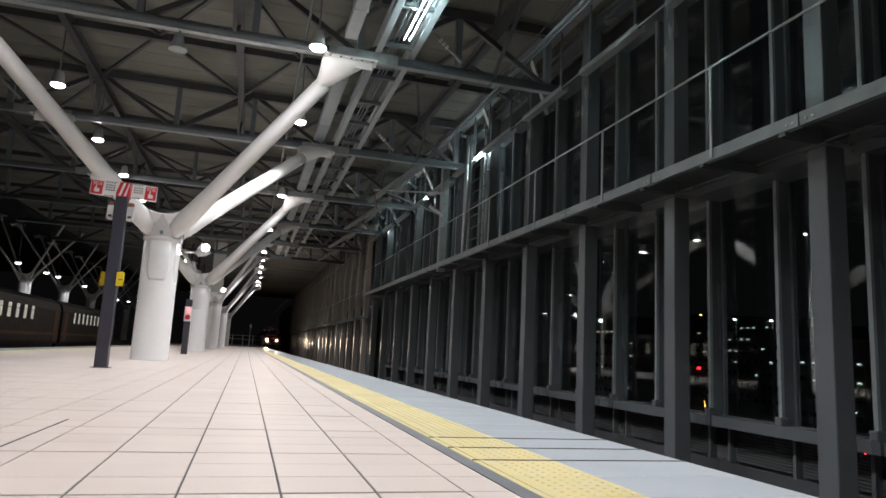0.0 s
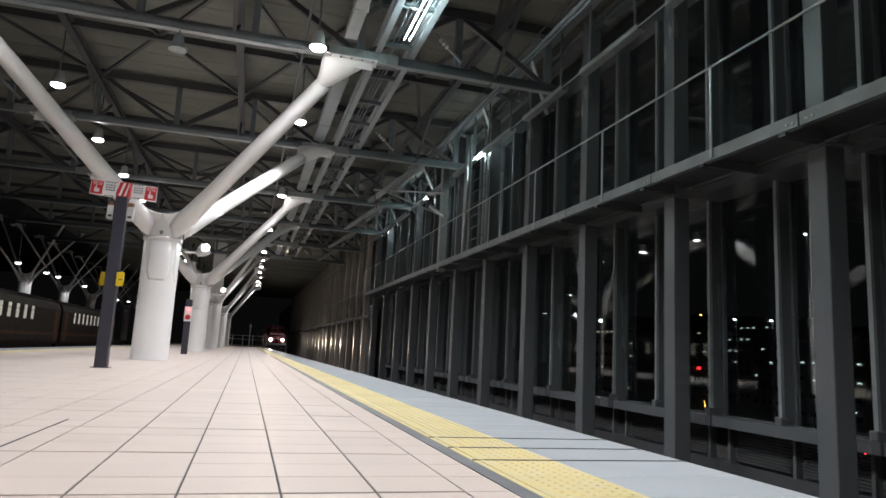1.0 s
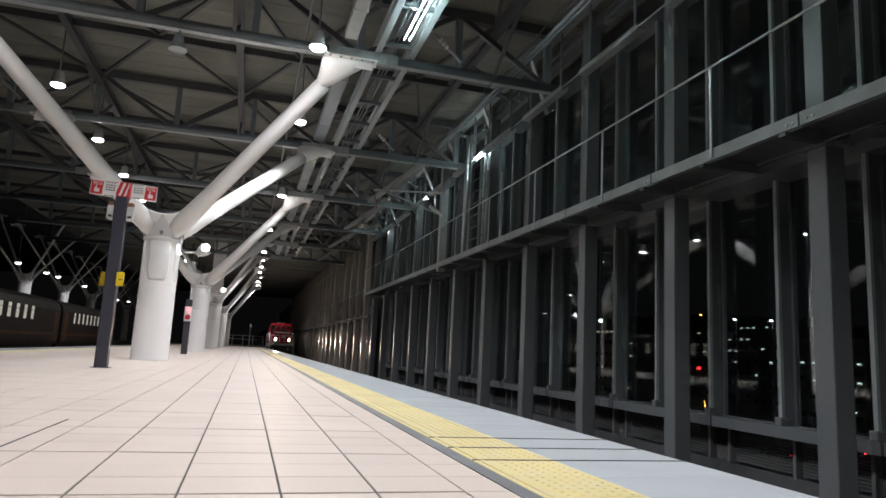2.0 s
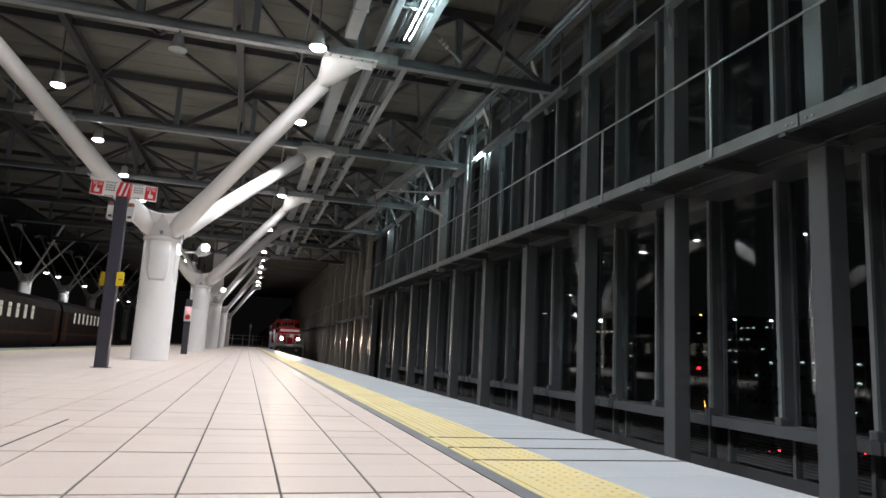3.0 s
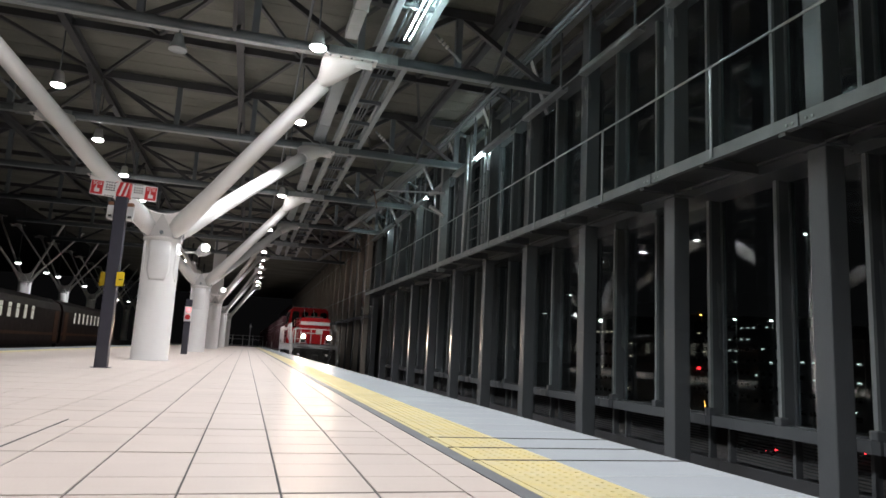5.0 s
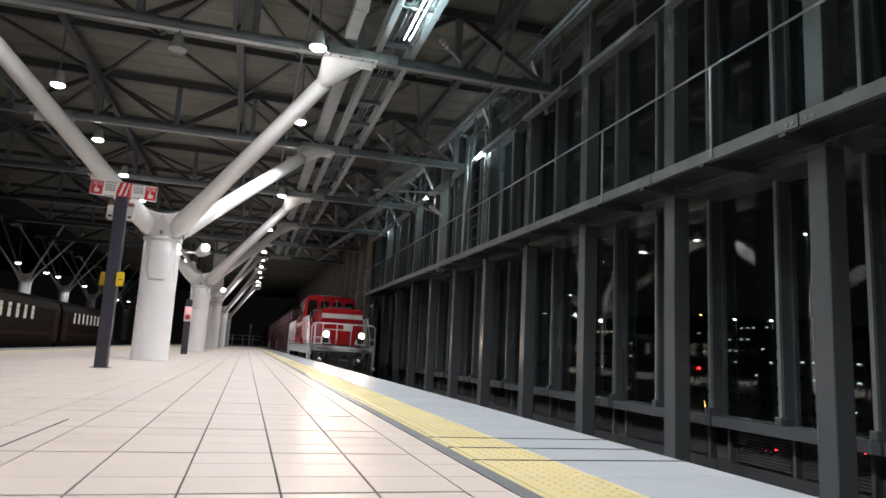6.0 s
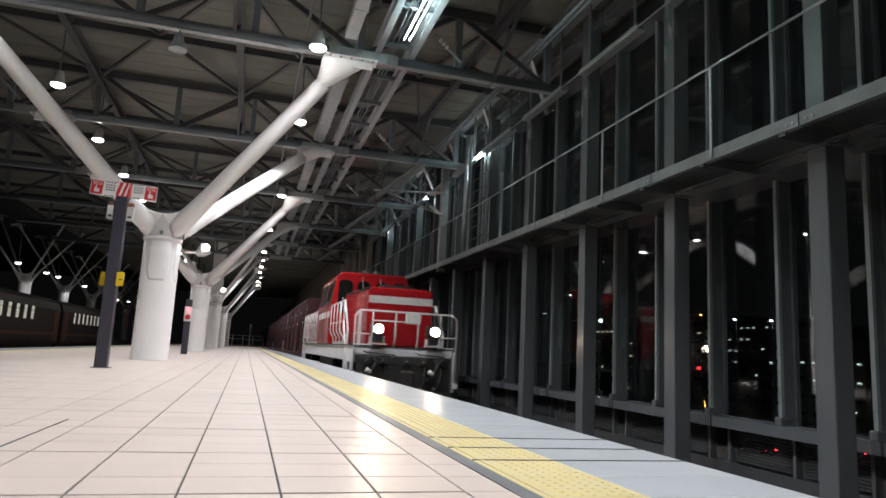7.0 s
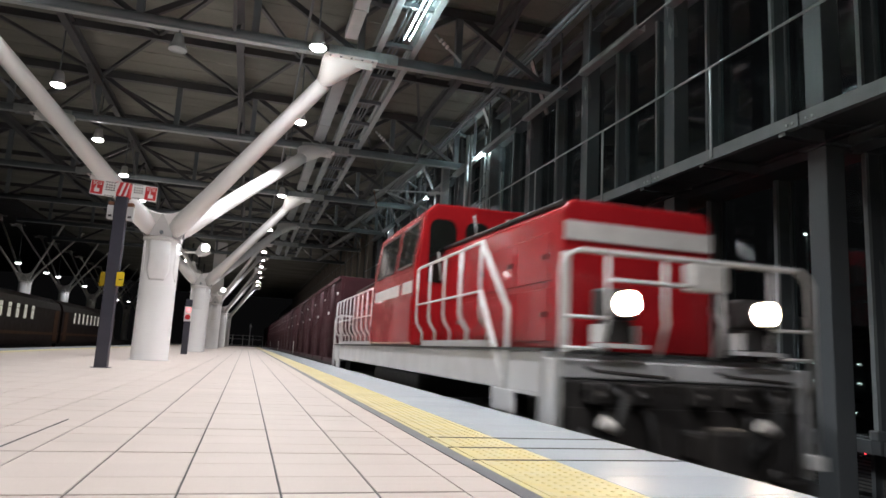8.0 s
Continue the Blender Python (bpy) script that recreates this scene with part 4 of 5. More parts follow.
def build_loco():
    """Local space: y back from the front, z up from the rail, platform side at negative x."""
    t = thing("locomotive", (TRACK, 122, RAIL), "red diesel locomotive with white handrails and lit headlamps", "locomotive")
    F = 1.70      # running board
    # frame and end beams
    fr = part("frame", soft_box((-1.42, 0.55, F - 0.42), (1.42, 16.3, F), 0.02), LOCO_GREY, t, "grey-white running board frame")
    part("board_edge", boxes(((-1.45, 0.5, F), (1.45, 16.35, F + 0.03))), BLACK, fr)
    part("end_beam", soft_box((-1.38, 0.30, F - 0.24), (1.38, 0.52, F - 0.06), 0.02), LOCO_GREY, t)
    part("buffer_beam", soft_box((-1.30, 0.26, F - 0.78), (1.30, 0.56, F - 0.25), 0.03), BLACK, t)
    for x in (-1.05, -0.62, 0.05, 0.5, 0.98):
        c = part("valve_box", soft_box((x - 0.10, 0.10, F - 0.46), (x + 0.12, 0.255, F - 0.27), 0.02), BLACK, t)
        part("valve", made(tube, [(x, 0.12, F - 0.36), (x, 0.02, F - 0.40)], [0.04, 0.03], 8), BLACK, c)
    for x0, x1 in ((-1.15, -0.25), (0.3, 1.15)):
        part("coupling_bar", made(tube, [(x0, 0.2, F - 0.12), (x0 + 0.06, 0.12, F - 0.16), (x1 - 0.06, 0.12, F - 0.2), (x1, 0.16, F - 0.34)], 0.018, 8), BLACK, t)
    for x in (-0.86, 0.86):
        part("hose", made(tube, [(x, 0.26, F - 0.3), (x + 0.04, 0.05, F - 0.4), (x - 0.05, 0.0, F - 0.65), (x - 0.22, 0.08, F - 0.86), (x - 0.34, 0.2, F - 0.7)], 0.045, 10), RUBBER, t)
        part("hose_end", made(tube, [(x - 0.22, 0.02, F - 0.60), (x - 0.08, 0.0, F - 0.68)], [0.07, 0.055], 10), LABEL_WHITE, t, "pale hose coupling")
    part("end_beam", soft_box((-1.38, 16.35, F - 0.50), (1.38, 16.6, F - 0.12), 0.03), LOCO_GREY, t)
    # hoods
    for y0, y1, nm in ((1.10, 5.86, "front_hood"), (9.9, 15.7, "rear_hood")):
        bm = bmesh.new()
        top = 3.40
        rise = 0.10
        rings = [[(x, y, z + (e if z > 2.5 else 0)) for x, z in ((-0.96, F + 0.03), (0.96, F + 0.03), (0.96, top - 0.12), (0.86, top), (-0.86, top), (-0.96, top - 0.12))] for y, e in ((y0, 0 if y0 < 5 else rise), (y1, rise if y0 < 5 else 0))]
        ring_loft(bm, rings, False)
        soften(bm, 0.035, 2)
        hood = part(nm, bm, RED, t, "red engine hood")
        front = y0 if y0 < 5 else y1
        s = -1 if y0 < 5 else 1
        a, b = sorted((front, front + s * 0.02))
        part("white_band", boxes(((-0.945, a - 0.002, 2.94), (0.945, b + 0.002, 3.15))), LABEL_WHITE, hood, "white band")
        n = 4 if y0 < 5 else 6
        w = (y1 - y0 - 0.5) / n
        for side in (-1, 1):
            for k in range(n):
                for z0, z1 in ((F + 0.12, F + 0.72), (F + 0.80, F + 1.36)):
                    yy = y0 + 0.28 + k * w
                    bm = soft_box((side * 0.966 - 0.008, yy, z0), (side * 0.966 + 0.012, yy + w - 0.08, z1), 0.006, 1)
                    door = part("door", bm, RED, hood)
                    part("latch", boxes(((side * 0.98 - 0.02, yy + 0.08, (z0 + z1) / 2 - 0.03), (side * 0.98 + 0.02, yy + 0.14, (z0 + z1) / 2 + 0.03))), BLACK, door)
        part("roof_rail", made(tube, [(-0.92, y0 + 0.1, top + (-0.02 if y0 < 5 else 0.08)), (-0.92, y1 - 0.05, top + (0.08 if y0 < 5 else -0.02))], 0.03, 8), BLACK, hood, "black gutter rail")
        part("roof_rail", made(tube, [(0.92, y0 + 0.1, top + (-0.02 if y0 < 5 else 0.08)), (0.92, y1 - 0.05, top + (0.08 if y0 < 5 else -0.02))], 0.03, 8), BLACK, hood, "black gutter rail")
        bm = bmesh.new()
        for k in range(5):
            yy = y0 + 0.7 + k * (y1 - y0 - 1.4) / 4
            box(bm, (-0.5, yy - 0.25, top - 0.02), (0.5, yy + 0.2, top + 0.12))
        part("grille", bm, BLACK, hood)
    # cab
    bm = bmesh.new()
    prism(bm, [(-1.45, F + 0.03), (1.45, F + 0.03), (1.45, 3.05), (1.30, 4.12), (1.12, 4.30), (-1.12, 4.30), (-1.30, 4.12), (-1.45, 3.05)], 1, 5.86, 9.9)
    soften(bm, 0.05, 3)
    cab = part("cab", bm, RED, t, "red driver's cab")
    slope = math.degrees(math.atan2(0.15, 1.07))

    def side_window(side, y0, y1):
        bm = soft_box((-0.012, y0, -0.42), (0.012, y1, 0.42), 0.01, 1)
        w = part("window", bm, CAB_GLASS, cab, "dark cab window")
        w.matrix_local = pose(side * 1.374, 0, 3.58, 0, -side * slope, 0)
        f = part("window_frame", boxes(((-0.02, y0 - 0.04, -0.42), (0.02, y0, 0.42)), ((-0.02, y1, -0.42), (0.02, y1 + 0.04, 0.42)), ((-0.02, y0, 0.38), (0.02, y1, 0.42)), ((-0.02, y0, -0.42), (0.02, y1, -0.38))), BLACK, w)
        part("divider", boxes(((-0.018, (y0 + y1) / 2 - 0.02, -0.38), (0.018, (y0 + y1) / 2 + 0.02, 0.38))), BLACK, w)
    for side in (-1, 1):
        side_window(side, 6.15, 7.35)
        side_window(side, 7.7, 9.45)
        part("band", boxes(((side * 1.453 - 0.004, 6.0, 2.66), (side * 1.453 + 0.004, 6.75, 2.88))), LABEL_WHITE, cab, "white side band")
        part("band", boxes(((side * 1.453 - 0.004, 7.05, 2.66), (side * 1.453 + 0.004, 9.5, 2.88))), LABEL_WHITE, cab, "white side band")
        part("side_door", soft_box((side * 1.455 - 0.01, 6.0, F + 0.1), (side * 1.455 + 0.01, 6.8, 2.6), 0.006, 1), RED, cab)
    for yy, s in ((5.86, -1), (9.9, 1)):
        for x0, x1 in ((-1.22, -0.72), (-0.55, -0.1), (0.1, 0.55), (0.72, 1.22)):
            lo = 2.85 if abs(x0 + x1) > 1.5 else 3.58
            bm = bmesh.new()
            pts = [(x0, lo), (x1, lo), (x1, 3.85), (x1 - 0.04, 3.95), (x1 - 0.13, 4.0), (x0 + 0.13, 4.0), (x0 + 0.04, 3.95), (x0, 3.85)]
            prism(bm, pts, 1, yy + s * 0.012 - 0.012, yy + s * 0.012 + 0.012)
            w = part("front_window", bm, CAB_GLASS, cab, "dark arched cab window")
            part("wiper", made(tube, [((x0 + x1) / 2, yy + s * 0.04, lo + 0.05), ((x0 + x1) / 2 - 0.08, yy + s * 0.04, lo + 0.55)], 0.012, 6), LOCO_GREY, w)
    part("roof_unit", soft_box((-0.5, 7.0, 4.29), (0.5, 8.6, 4.42), 0.03), LOCO_GREY, cab)
    for x in (-0.3, 0.1):
        part("horn", made(tube, [(x, 6.7, 4.36), (x, 6.3, 4.36), (x, 6.15, 4.36)], [0.03, 0.04, 0.08], 10), GREY_STEEL, cab)
    # front and rear railings
    for y, s in ((0.16, 1), (16.55, -1)):
        r = part("end_railing", made(tube, [(-1.43, y, 0.75), (-1.43, y, 2.50), (-1.36, y, 2.61), (-1.26, y, 2.66), (1.26, y, 2.66), (1.36, y, 2.61), (1.43, y, 2.50), (1.43, y, 0.75)], 0.026, 10), RAIL_WHITE, t, "white tubular end railing")
        for x in (-0.95, -0.32, 0.32, 0.95):
            part("baluster", made(tube, [(x, y, 2.66), (x, y, 2.1), (x, y - s * 0.02, F + 0.32), (x, y + s * 0.12, F)], 0.02, 8), RAIL_WHITE, r)
        for x0, x1, z in ((-1.43, -0.95, 2.03), (0.95, 1.43, 2.03), (-1.43, -0.95, 1.74), (0.95, 1.43, 1.74), (-0.95, 0.1, 2.40)):
            part("bar", made(tube, [(x0, y, z), (x1, y, z)], 0.018, 8), RAIL_WHITE, r)
        part("box", soft_box((0.0 - 0.02, y - 0.02, 2.36), (0.38, y + 0.14, 2.64), 0.02), LABEL_WHITE, r, "white equipment box")
        for x in (-1.43, 1.43):
            part("corner_step", soft_box((x - 0.07, y - 0.06, 0.66), (x + 0.07, y + 0.10, 0.80), 0.01), RAIL_WHITE, r)
        part("inner_post", boxes(((-1.30, y + s * 0.25, F), (-1.22, y + s * 0.30, 2.68))), RAIL_WHITE, r)
    # head lamps at both ends
    for y, s, m in ((0.22, -1, HEAD_GLOW), (16.5, 1, CAB_GLASS)):
        for x in (-0.79, 0.79):
            h = part("headlamp", soft_box((x - 0.185, min(y, y - s * 0.22), 2.03), (x + 0.19, max(y, y - s * 0.22), 2.33), 0.03), BLACK, t, "black headlamp housing")
            for dx in (0.0,):
                # a deep reflector: bright burner at the bottom, glowing dish at the mouth
                def ring_at(rr, e):
                    return [(x + dx + rr * math.cos(a * math.pi / 10), y + s * e, 2.18 + rr * math.sin(a * math.pi / 10)) for a in range(20)]
                for nm, profile, mm, note in (("barrel", ((0.021, 0.0), (0.021, 0.138), (0.130, 0.138), (0.130, 0.0)), BLACK, ""),
                                              ("lens", ((0.022, 0.139), (0.08, 0.156), (0.120, 0.139)), m, "glowing warm headlamp lens" if s < 0 else "dark lens")):
                    bm = bmesh.new()
                    loops = [[bm.verts.new(p) for p in ring_at(rr, e)] for rr, e in profile]
                    for l0, l1 in zip(loops, loops[1:]):
                        for a in range(20):
                            bm.faces.new((l0[a], l0[(a + 1) % 20], l1[(a + 1) % 20], l1[a]))
                    part(nm, bm, mm, h, note)
                bm = bmesh.new()
                bm.faces.new([bm.verts.new(p) for p in ring_at(0.016, 0.004)])
                part("burner", bm, BEAM_GLOW if s < 0 else CAB_GLASS, h)
            part("stand", boxes(((x - 0.14, min(y, y - s * 0.2), F + 0.12), (x + 0.14, max(y, y - s * 0.2), 2.02))), BLACK, h)
            for dx in (-0.18, 0.18):
                part("side_bracket", boxes(((x + dx - 0.012, min(y, y - s * 0.2) - 0.01, F + 0.11), (x + dx + 0.012, max(y, y - s * 0.2) + 0.01, 1.98))), RAIL_WHITE, h)
            part("step", boxes(((x - 0.24, y - 0.12, F + 0.06), (x + 0.24, y + 0.12, F + 0.10))), LOCO_GREY, h)
    # side railings and stairs
    for side in (-1, 1):
        x = side * 1.42
        r = part("side_railing", made(tube, [(x, 5.75, 2.70), (x, 5.7, 3.0), (x, 5.6, 3.05), (x, 2.45, 3.05)], 0.022, 8), RAIL_WHITE, t, "white side railing")
        for k in range(5):
            y = 5.7 - k * 0.81
            part("baluster", made(tube, [(x, y, 3.05), (x, y, 2.2), (x - side * 0.02, y, 2.1), (x - side * 0.12, y, 1.95), (x - side * 0.12, y, F + 0.1)], 0.02 if k != 3 else 0.035, 8), RAIL_WHITE, r)
        part("bar", made(tube, [(x, 5.7, 2.42), (x, 2.45, 2.42)], 0.016, 8), RAIL_WHITE, r)
        part("kick_plate", boxes(((x - side * 0.13 - 0.012, 2.4, F + 0.03), (x - side * 0.13 + 0.012, 5.75, F + 0.12))), RAIL_WHITE, r)
        part("stair_rail", made(tube, [(x, 2.45, 3.05), (x, 1.5, 2.15), (x, 1.48, 1.0)], 0.032, 8), RAIL_WHITE, r)
        part("stair_rail", made(tube, [(x, 2.45, 2.42), (x, 1.28, 1.0)], 0.03, 8), RAIL_WHITE, r)
        r = part("rear_side_railing", made(tube, [(x, 10.0, 2.70), (x, 10.03, 3.0), (x, 10.15, 3.05), (x, 16.3, 3.05), (x, 16.4, 2.95), (x, 16.4, F)], 0.022, 8), RAIL_WHITE, t, "white side railing")
        for k in range(10):
            y = 10.05 + k * 0.69
            part("baluster", made(tube, [(x, y, 3.05), (x, y, 2.2), (x - side * 0.02, y, 2.1), (x - side * 0.12, y, 1.95), (x - side * 0.12, y, F + 0.1)], 0.02, 8), RAIL_WHITE, r)
        part("bar", made(tube, [(x, 9.7, 2.42), (x, 16.3, 2.42)], 0.016, 8), RAIL_WHITE, r)
        part("kick_plate", boxes(((x - side * 0.13 - 0.012, 9.65, F + 0.03), (x - side * 0.13 + 0.012, 16.3, F + 0.12))), RAIL_WHITE, r)
        for y0 in (0.5, 15.2):
            st = part("stair", boxes(((x - 0.02, y0, 0.45), (x + 0.02, y0 + 0.05, F))), LOCO_GREY, t, "grey side steps")
            part("stringer", boxes(((x - 0.02, y0 + 1.1, 0.45), (x + 0.02, y0 + 1.15, F))), LOCO_GREY, st)
            for k in range(3):
                part("tread", boxes(((x - side * 0.2 - 0.15, y0, 0.5 + 0.38 * k), (x - side * 0.2 + 0.22 * side, y0 + 1.15, 0.53 + 0.38 * k)) if side > 0 else ((x, y0, 0.5 + 0.38 * k), (x + 0.35, y0 + 1.15, 0.53 + 0.38 * k))), LOCO_GREY, st)
            corner, rear = ((y0 - 0.25, y0 + 0.10), (y0 + 0.75, y0 + 1.35)) if y0 < 5 else ((y0 + 1.05, y0 + 1.4), (y0 - 0.2, y0 + 0.4))
            part("corner_plate", soft_box((x - 0.02, corner[0], 0.55), (x + 0.02, corner[1], F - 0.06), 0.008), LOCO_GREY, st)
            part("step_box", soft_box((x - 0.03, rear[0], F - 0.66), (x + 0.03, rear[1], F - 0.42), 0.01), LOCO_GREY, st)
            part("back_plate", boxes(((x - side * 0.38 - 0.01, y0, 0.5), (x - side * 0.38 + 0.01, y0 + 1.15, F - 0.43))), BLACK, st)
    # couplers, hoses and plough
    for y, s in ((0.22, -1), (16.6, 1)):
        c = part("coupler", soft_box((-0.13, min(y, y + s * 0.45), 0.75), (0.13, max(y, y + s * 0.45), 1.02), 0.04), BLACK, t)
        part("knuckle", soft_box((-0.2, min(y + s * 0.4, y + s * 0.62), 0.68), (0.16, max(y + s * 0.4, y + s * 0.62), 1.1), 0.06), BLACK, c)
        for x in (-1.0, -0.55, 0.55, 1.0):
            h = part("hose", made(tube, [(x, y, 1.2), (x, y + s * 0.15, 1.15), (x * 0.95, y + s * 0.2, 0.8), (x * 0.85, y + s * 0.18, 0.62)], 0.03, 8), RUBBER, t)
            part("hose_coupling", made(tube, [(x * 0.85, y + s * 0.18, 0.66), (x * 0.8, y + s * 0.2, 0.56)], 0.055, 8), BLACK, h)
        p = bmesh.new()
        prism(p, [(-1.35, y - s * 0.02), (1.35, y - s * 0.02), (1.3, y + s * 0.12), (0, y + s * 0.3), (-1.3, y + s * 0.12)], 2, 0.18, 0.55)
        part("snow_plough", p, BLACK, t, "black snow plough")
        part("beam_under", boxes(((-1.3, min(y, y - s * 0.3), 0.55), (1.3, max(y, y - s * 0.3), 1.2))), BLACK, t)
        for x in (-1.1, 1.1):
            part("pilot_lamp", made(tube, [(x, y, 1.32), (x, y + s * 0.05, 1.32)], 0.07, 12), CAB_GLASS, t)
    # bogies and tank
    for yc in (3.2, 13.4):
        b = part("bogie", soft_box((-1.15, yc - 1.7, 0.35), (1.15, yc + 1.7, 0.95), 0.05), BLACK, t)
        for dy in (-1.05, 1.05):
            wh = part("wheel", made(tube, [(-0.68, yc + dy, 0.455), (0.68, yc + dy, 0.455)], 0.455, 24), BLACK, b)
            for side in (-1, 1):
                part("axle_box", soft_box((side * 1.18 - 0.08, yc + dy - 0.2, 0.3), (side * 1.18 + 0.08, yc + dy + 0.2, 0.65), 0.03), BLACK, wh)
                part("spring", made(tube, [(side * 1.2, yc + dy + 0.35, 0.4), (side * 1.2, yc + dy + 0.35, 0.95)], 0.08, 10), BLACK, b)
    part("fuel_tank", soft_box((-1.2, 6.2, 0.4), (1.2, 10.4, 1.25), 0.08), BLACK, t)
    return t


def build_wagon():
    t = thing("flat_wagon", (TRACK, 0, RAIL), "black steel container flat wagon", "flat wagon", "wagons of the freight train")
    part("sill", soft_box((-1.2, 0.2, 0.72), (1.2, 20.0, 1.08), 0.02), BLACK, t)
    for side in (-1, 1):
        part("side_beam", boxes(((side * 1.25 - 0.05, 0.2, 0.85), (side * 1.25 + 0.05, 20.0, 1.10))), BLACK, t)
    for yc in (3.0, 17.2):
        b = part("bogie", soft_box((-1.1, yc - 1.25, 0.3), (1.1, yc + 1.25, 0.72), 0.04), BLACK, t)
        for dy in (-0.95, 0.95):
            part("wheel", made(tube, [(-0.66, yc + dy, 0.43), (0.66, yc + dy, 0.43)], 0.43, 20), BLACK, b)
    part("hand_brake", made(tube, [(-1.3, 0.25, 0.9), (-1.3, 0.25, 1.9)], 0.02, 6), LABEL_WHITE, t)
    part("coupler", soft_box((-0.13, -0.35, 0.75), (0.13, 0.25, 1.02), 0.03), BLACK, t)
    return t


def build_container():
    t = thing("freight_container", (TRACK, 0, RAIL + 1.1), "dark maroon ribbed steel freight container on a wagon", "container", "containers on the train")
    w, l, h = 1.225, 3.72, 2.98
    body = part("body", soft_box((-w + 0.04, 0.04, 0.02), (w - 0.04, l - 0.04, h - 0.02), 0.02), MAROON, t)
    for x in (-w + 0.05, w - 0.05):
        for y in (0.05, l - 0.05):
            part("corner_post", boxes(((x - 0.05, y - 0.05, 0), (x + 0.05, y + 0.05, h))), MAROON, t)
    for side in (-1, 1):
        for z in (0.06, h - 0.06):
            part("side_rail", boxes(((side * w - 0.045, 0.1, z - 0.06), (side * w + 0.0 if side > 0 else side * w + 0.045, l - 0.1, z + 0.06))), MAROON, t)
        for k in range(9):
            y = 0.35 + k * 0.378
            part("rib", boxes(((side * (w - 0.02) - 0.03, y - 0.05, 0.12), (side * (w - 0.02) + 0.03, y + 0.05, h - 0.12))), MAROON, body)
        for y in (1.4, 1.75, 2.0, 2.35):
            part("lock_bar", made(tube, [(side * (w + 0.02), y, 0.15), (side * (w + 0.02), y, h - 0.15)], 0.018, 6), MAROON, body)
        part("marking", boxes(((side * (w + 0.013) - 0.004, 0.45, 2.35), (side * (w + 0.013) + 0.004, 0.8, 2.45)), ((side * (w + 0.013) - 0.004, 2.65, 1.75), (side * (w + 0.013) + 0.004, 3.2, 1.85))), LABEL_WHITE, body, "white marking bars")
    part("end_door", boxes(((-w + 0.12, -0.005, 0.15), (w - 0.12, 0.035, h - 0.15))), MAROON, t)
    return t


HEAD_Y = [(t, 5.70 + 12.2 * (8 - t) + 0.0031 * (8 - t) ** 4) for t in (0, 0.5, 1, 1.5, 2, 2.5, 3, 3.5, 4, 4.5, 5, 5.5, 6, 6.5, 7, 7.5, 8)]


def train_rows(behind, z):
    return [(t, pose(TRACK, y - 0.30 + behind, z)) for t, y in HEAD_Y]


def motions():
    walk(CAR, [(t, pose(57.2, y, -9.0)) for t, y in ((0, 47.5), (0.5, 51.8), (1, 55.6), (1.5, 58.8), (2, 61.3), (2.5, 63.2), (3, 64.3), (3.5, 64.7), (4, 64.8), (8, 64.8))])
    walk(LOCO, train_rows(0.0, RAIL))
    for behind, ob in WAGONS:
        walk(ob, train_rows(behind, RAIL))
    for behind, ob in CONTAINERS:
        walk(ob, train_rows(behind, RAIL + 1.1))


# ---- assembly ----
build_ground()
build_track(TRACK)
build_track(-8.95)
build_track(-13.7)
build_platform()
COLUMNS = [build_column((COLUMN_X, COLUMN_Y, 0))]
for k in (-1, 1):
    COLUMNS.append(copy_thing(COLUMNS[0], pose(COLUMN_X, COLUMN_Y + COLUMN_STEP * k, 0)))
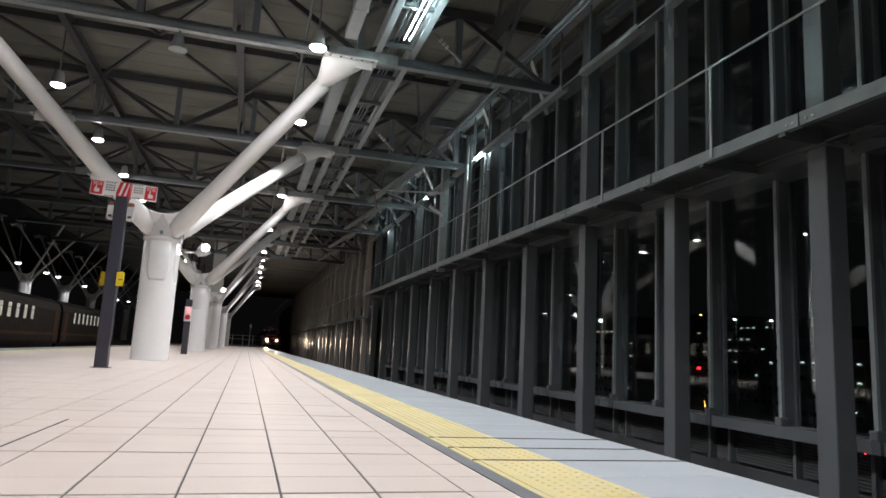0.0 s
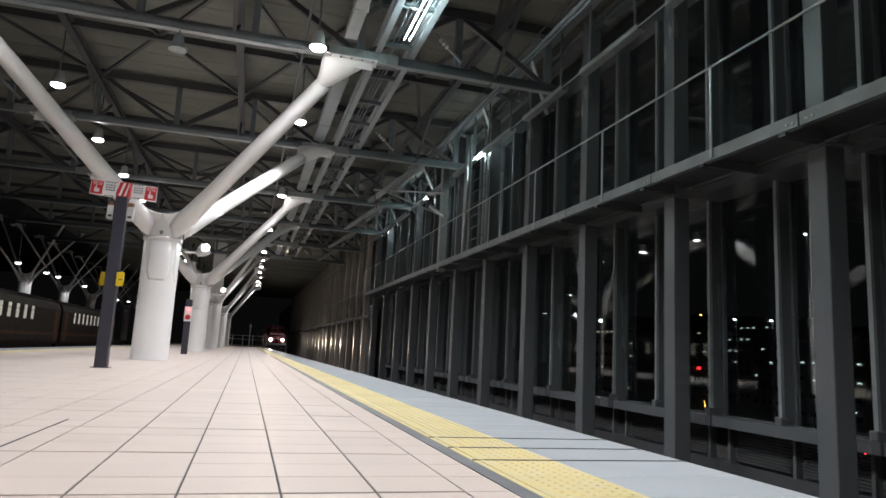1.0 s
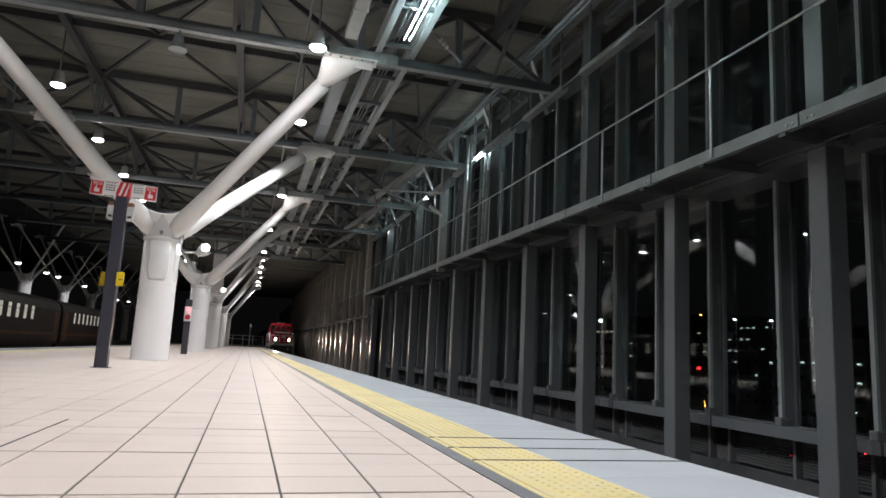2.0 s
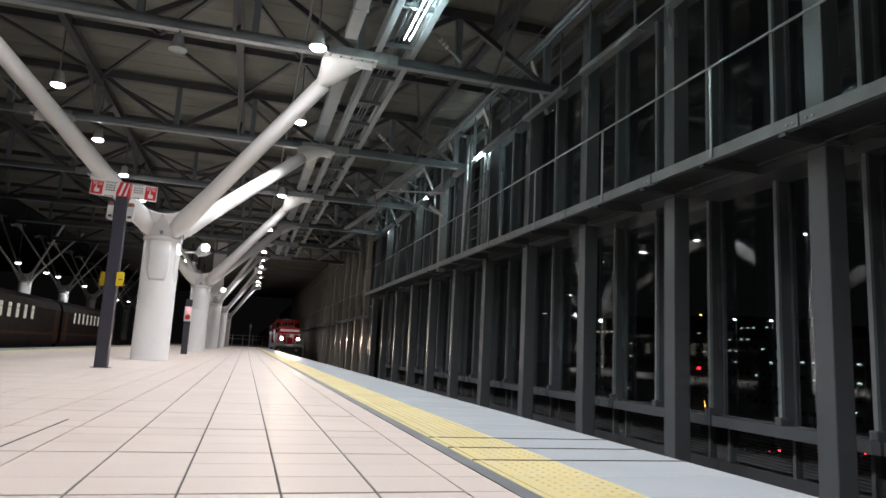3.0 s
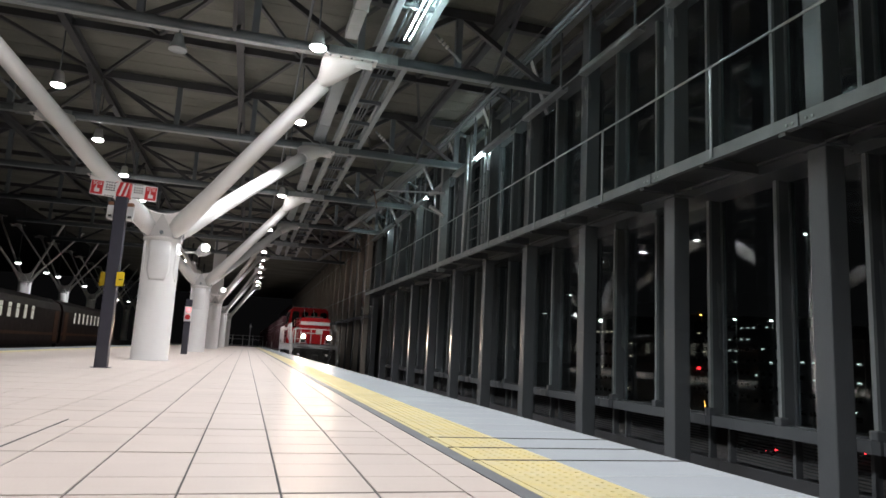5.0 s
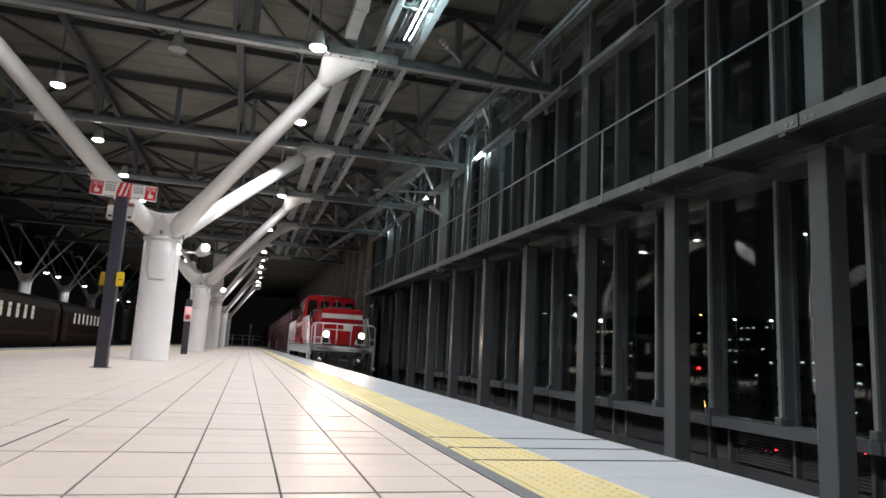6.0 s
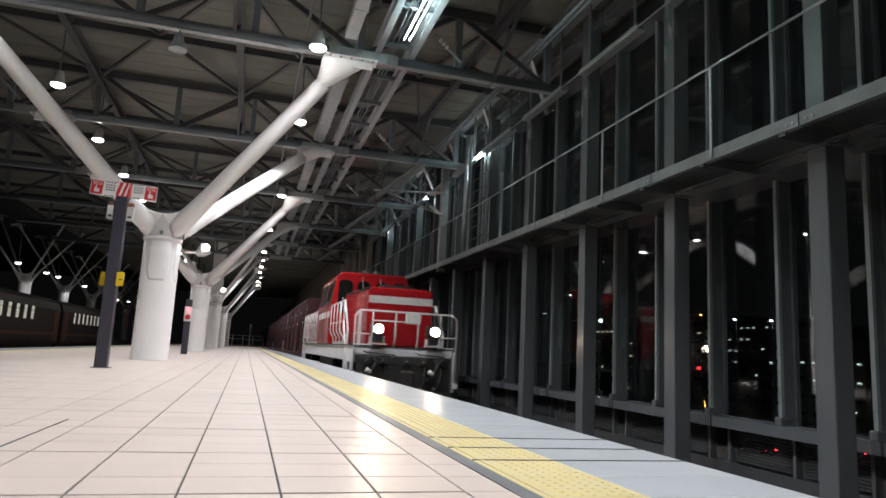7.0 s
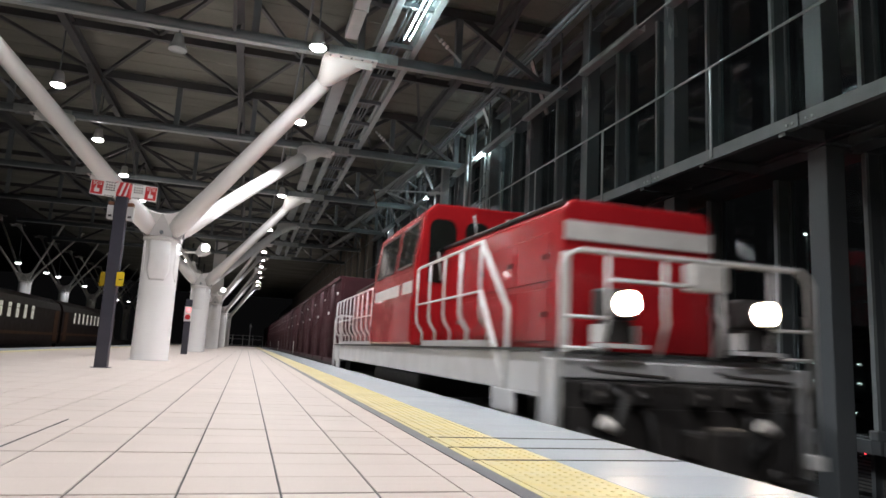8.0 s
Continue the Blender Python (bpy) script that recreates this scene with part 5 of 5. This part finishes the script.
# the columns towards the platform end have slimmer arms set closer together
COLUMNS.append(build_column((COLUMN_X, COLUMN_Y + COLUMN_STEP * 2, 0), slim=0.6, narrow=0.72))
for k in (3, 4):
    COLUMNS.append(copy_thing(COLUMNS[-1], pose(COLUMN_X, COLUMN_Y + COLUMN_STEP * k, 0)))
far = build_column((-17.5, 60.6, 0), 1.3, 0.9, 10.4, 0.42)
for k in range(1, 6):
    copy_thing(far, pose(-17.5, 60.6 + 12.0 * k, 0))
build_pillar(-2.8, 60.0)
build_roof()
build_wall()
build_far_wall()
build_gallery()
build_ladder_cage()
lamp = build_ceiling_lamp(LAMPS_RIGHT[0])
for p in LAMPS_RIGHT[1:] + LAMPS_LEFT:
    copy_thing(lamp, pose(*p))
far_lamp = thing("pendant_lamp", (-15.5, 40, 6), "small lit white lamp on a long stem over the far tracks", "pendant lamp", "lamps of the far platform")
part("shade", made(lathe, [(0.06, 0.3), (0.2, 0.05), (0.26, 0.0), (0.24, -0.01)], 16), GREY_STEEL, far_lamp)
part("bulb", made(lathe, [(0.2, 0.0), (0.18, -0.08), (0.06, -0.14)], 16), FAR_GLOW, far_lamp, "glowing white bulb")
part("stem", made(tube, [(0, 0, 0.3), (0, 0, 5.2)], 0.02, 6), GREY_STEEL, far_lamp)
far_lamp.location = (-15.5, FAR_LAMPS[0][0] - 12, FAR_LAMPS[0][1])
for y, z in FAR_LAMPS:
    copy_thing(far_lamp, pose(-15.5, y, z))
build_dark_lamp((-2.05, TRUSS_Y - 0.02, CHORD - 0.45))
for k in range(2):
    y = COLUMN_Y + 0.75 + COLUMN_STEP * k
    build_uplight((COLUMN_X + 0.95, y, 3.05))
    spot("column_lamp", (COLUMN_X + 1.22, y + 0.12, 3.34), (COLUMN_X + 3.2, y + 1.6, 6.0), 85 if k == 0 else 35, cone=100, blend=0.6, radius=0.1)
build_tube_lights()
build_emergency_post()
build_alarm_post()
build_end_fence()
coach = build_coach(12.0)
for k in range(1, 3):
    copy_thing(coach, pose(-13.7, 12.0 + 19.6 * k, RAIL))
build_far_platform()
build_town()
build_car((67.2, 62.4, -9.0))
CAR = build_car((57.2, 64.6, -9.0))

LOCO = build_loco()
WAGONS, CONTAINERS = [], []
wagon, box_car = build_wagon(), build_container()
for k in range(5):
    start = 16.95 + 20.45 * k
    WAGONS.append((start, wagon if k == 0 else copy_thing(wagon, pose(TRACK, start, RAIL))))
    for j in range(5):
        CONTAINERS.append((start + 0.45 + 3.93 * j, box_car if k == j == 0 else copy_thing(box_car, pose(TRACK, start, RAIL + 1.1))))

build_paving()
motions()
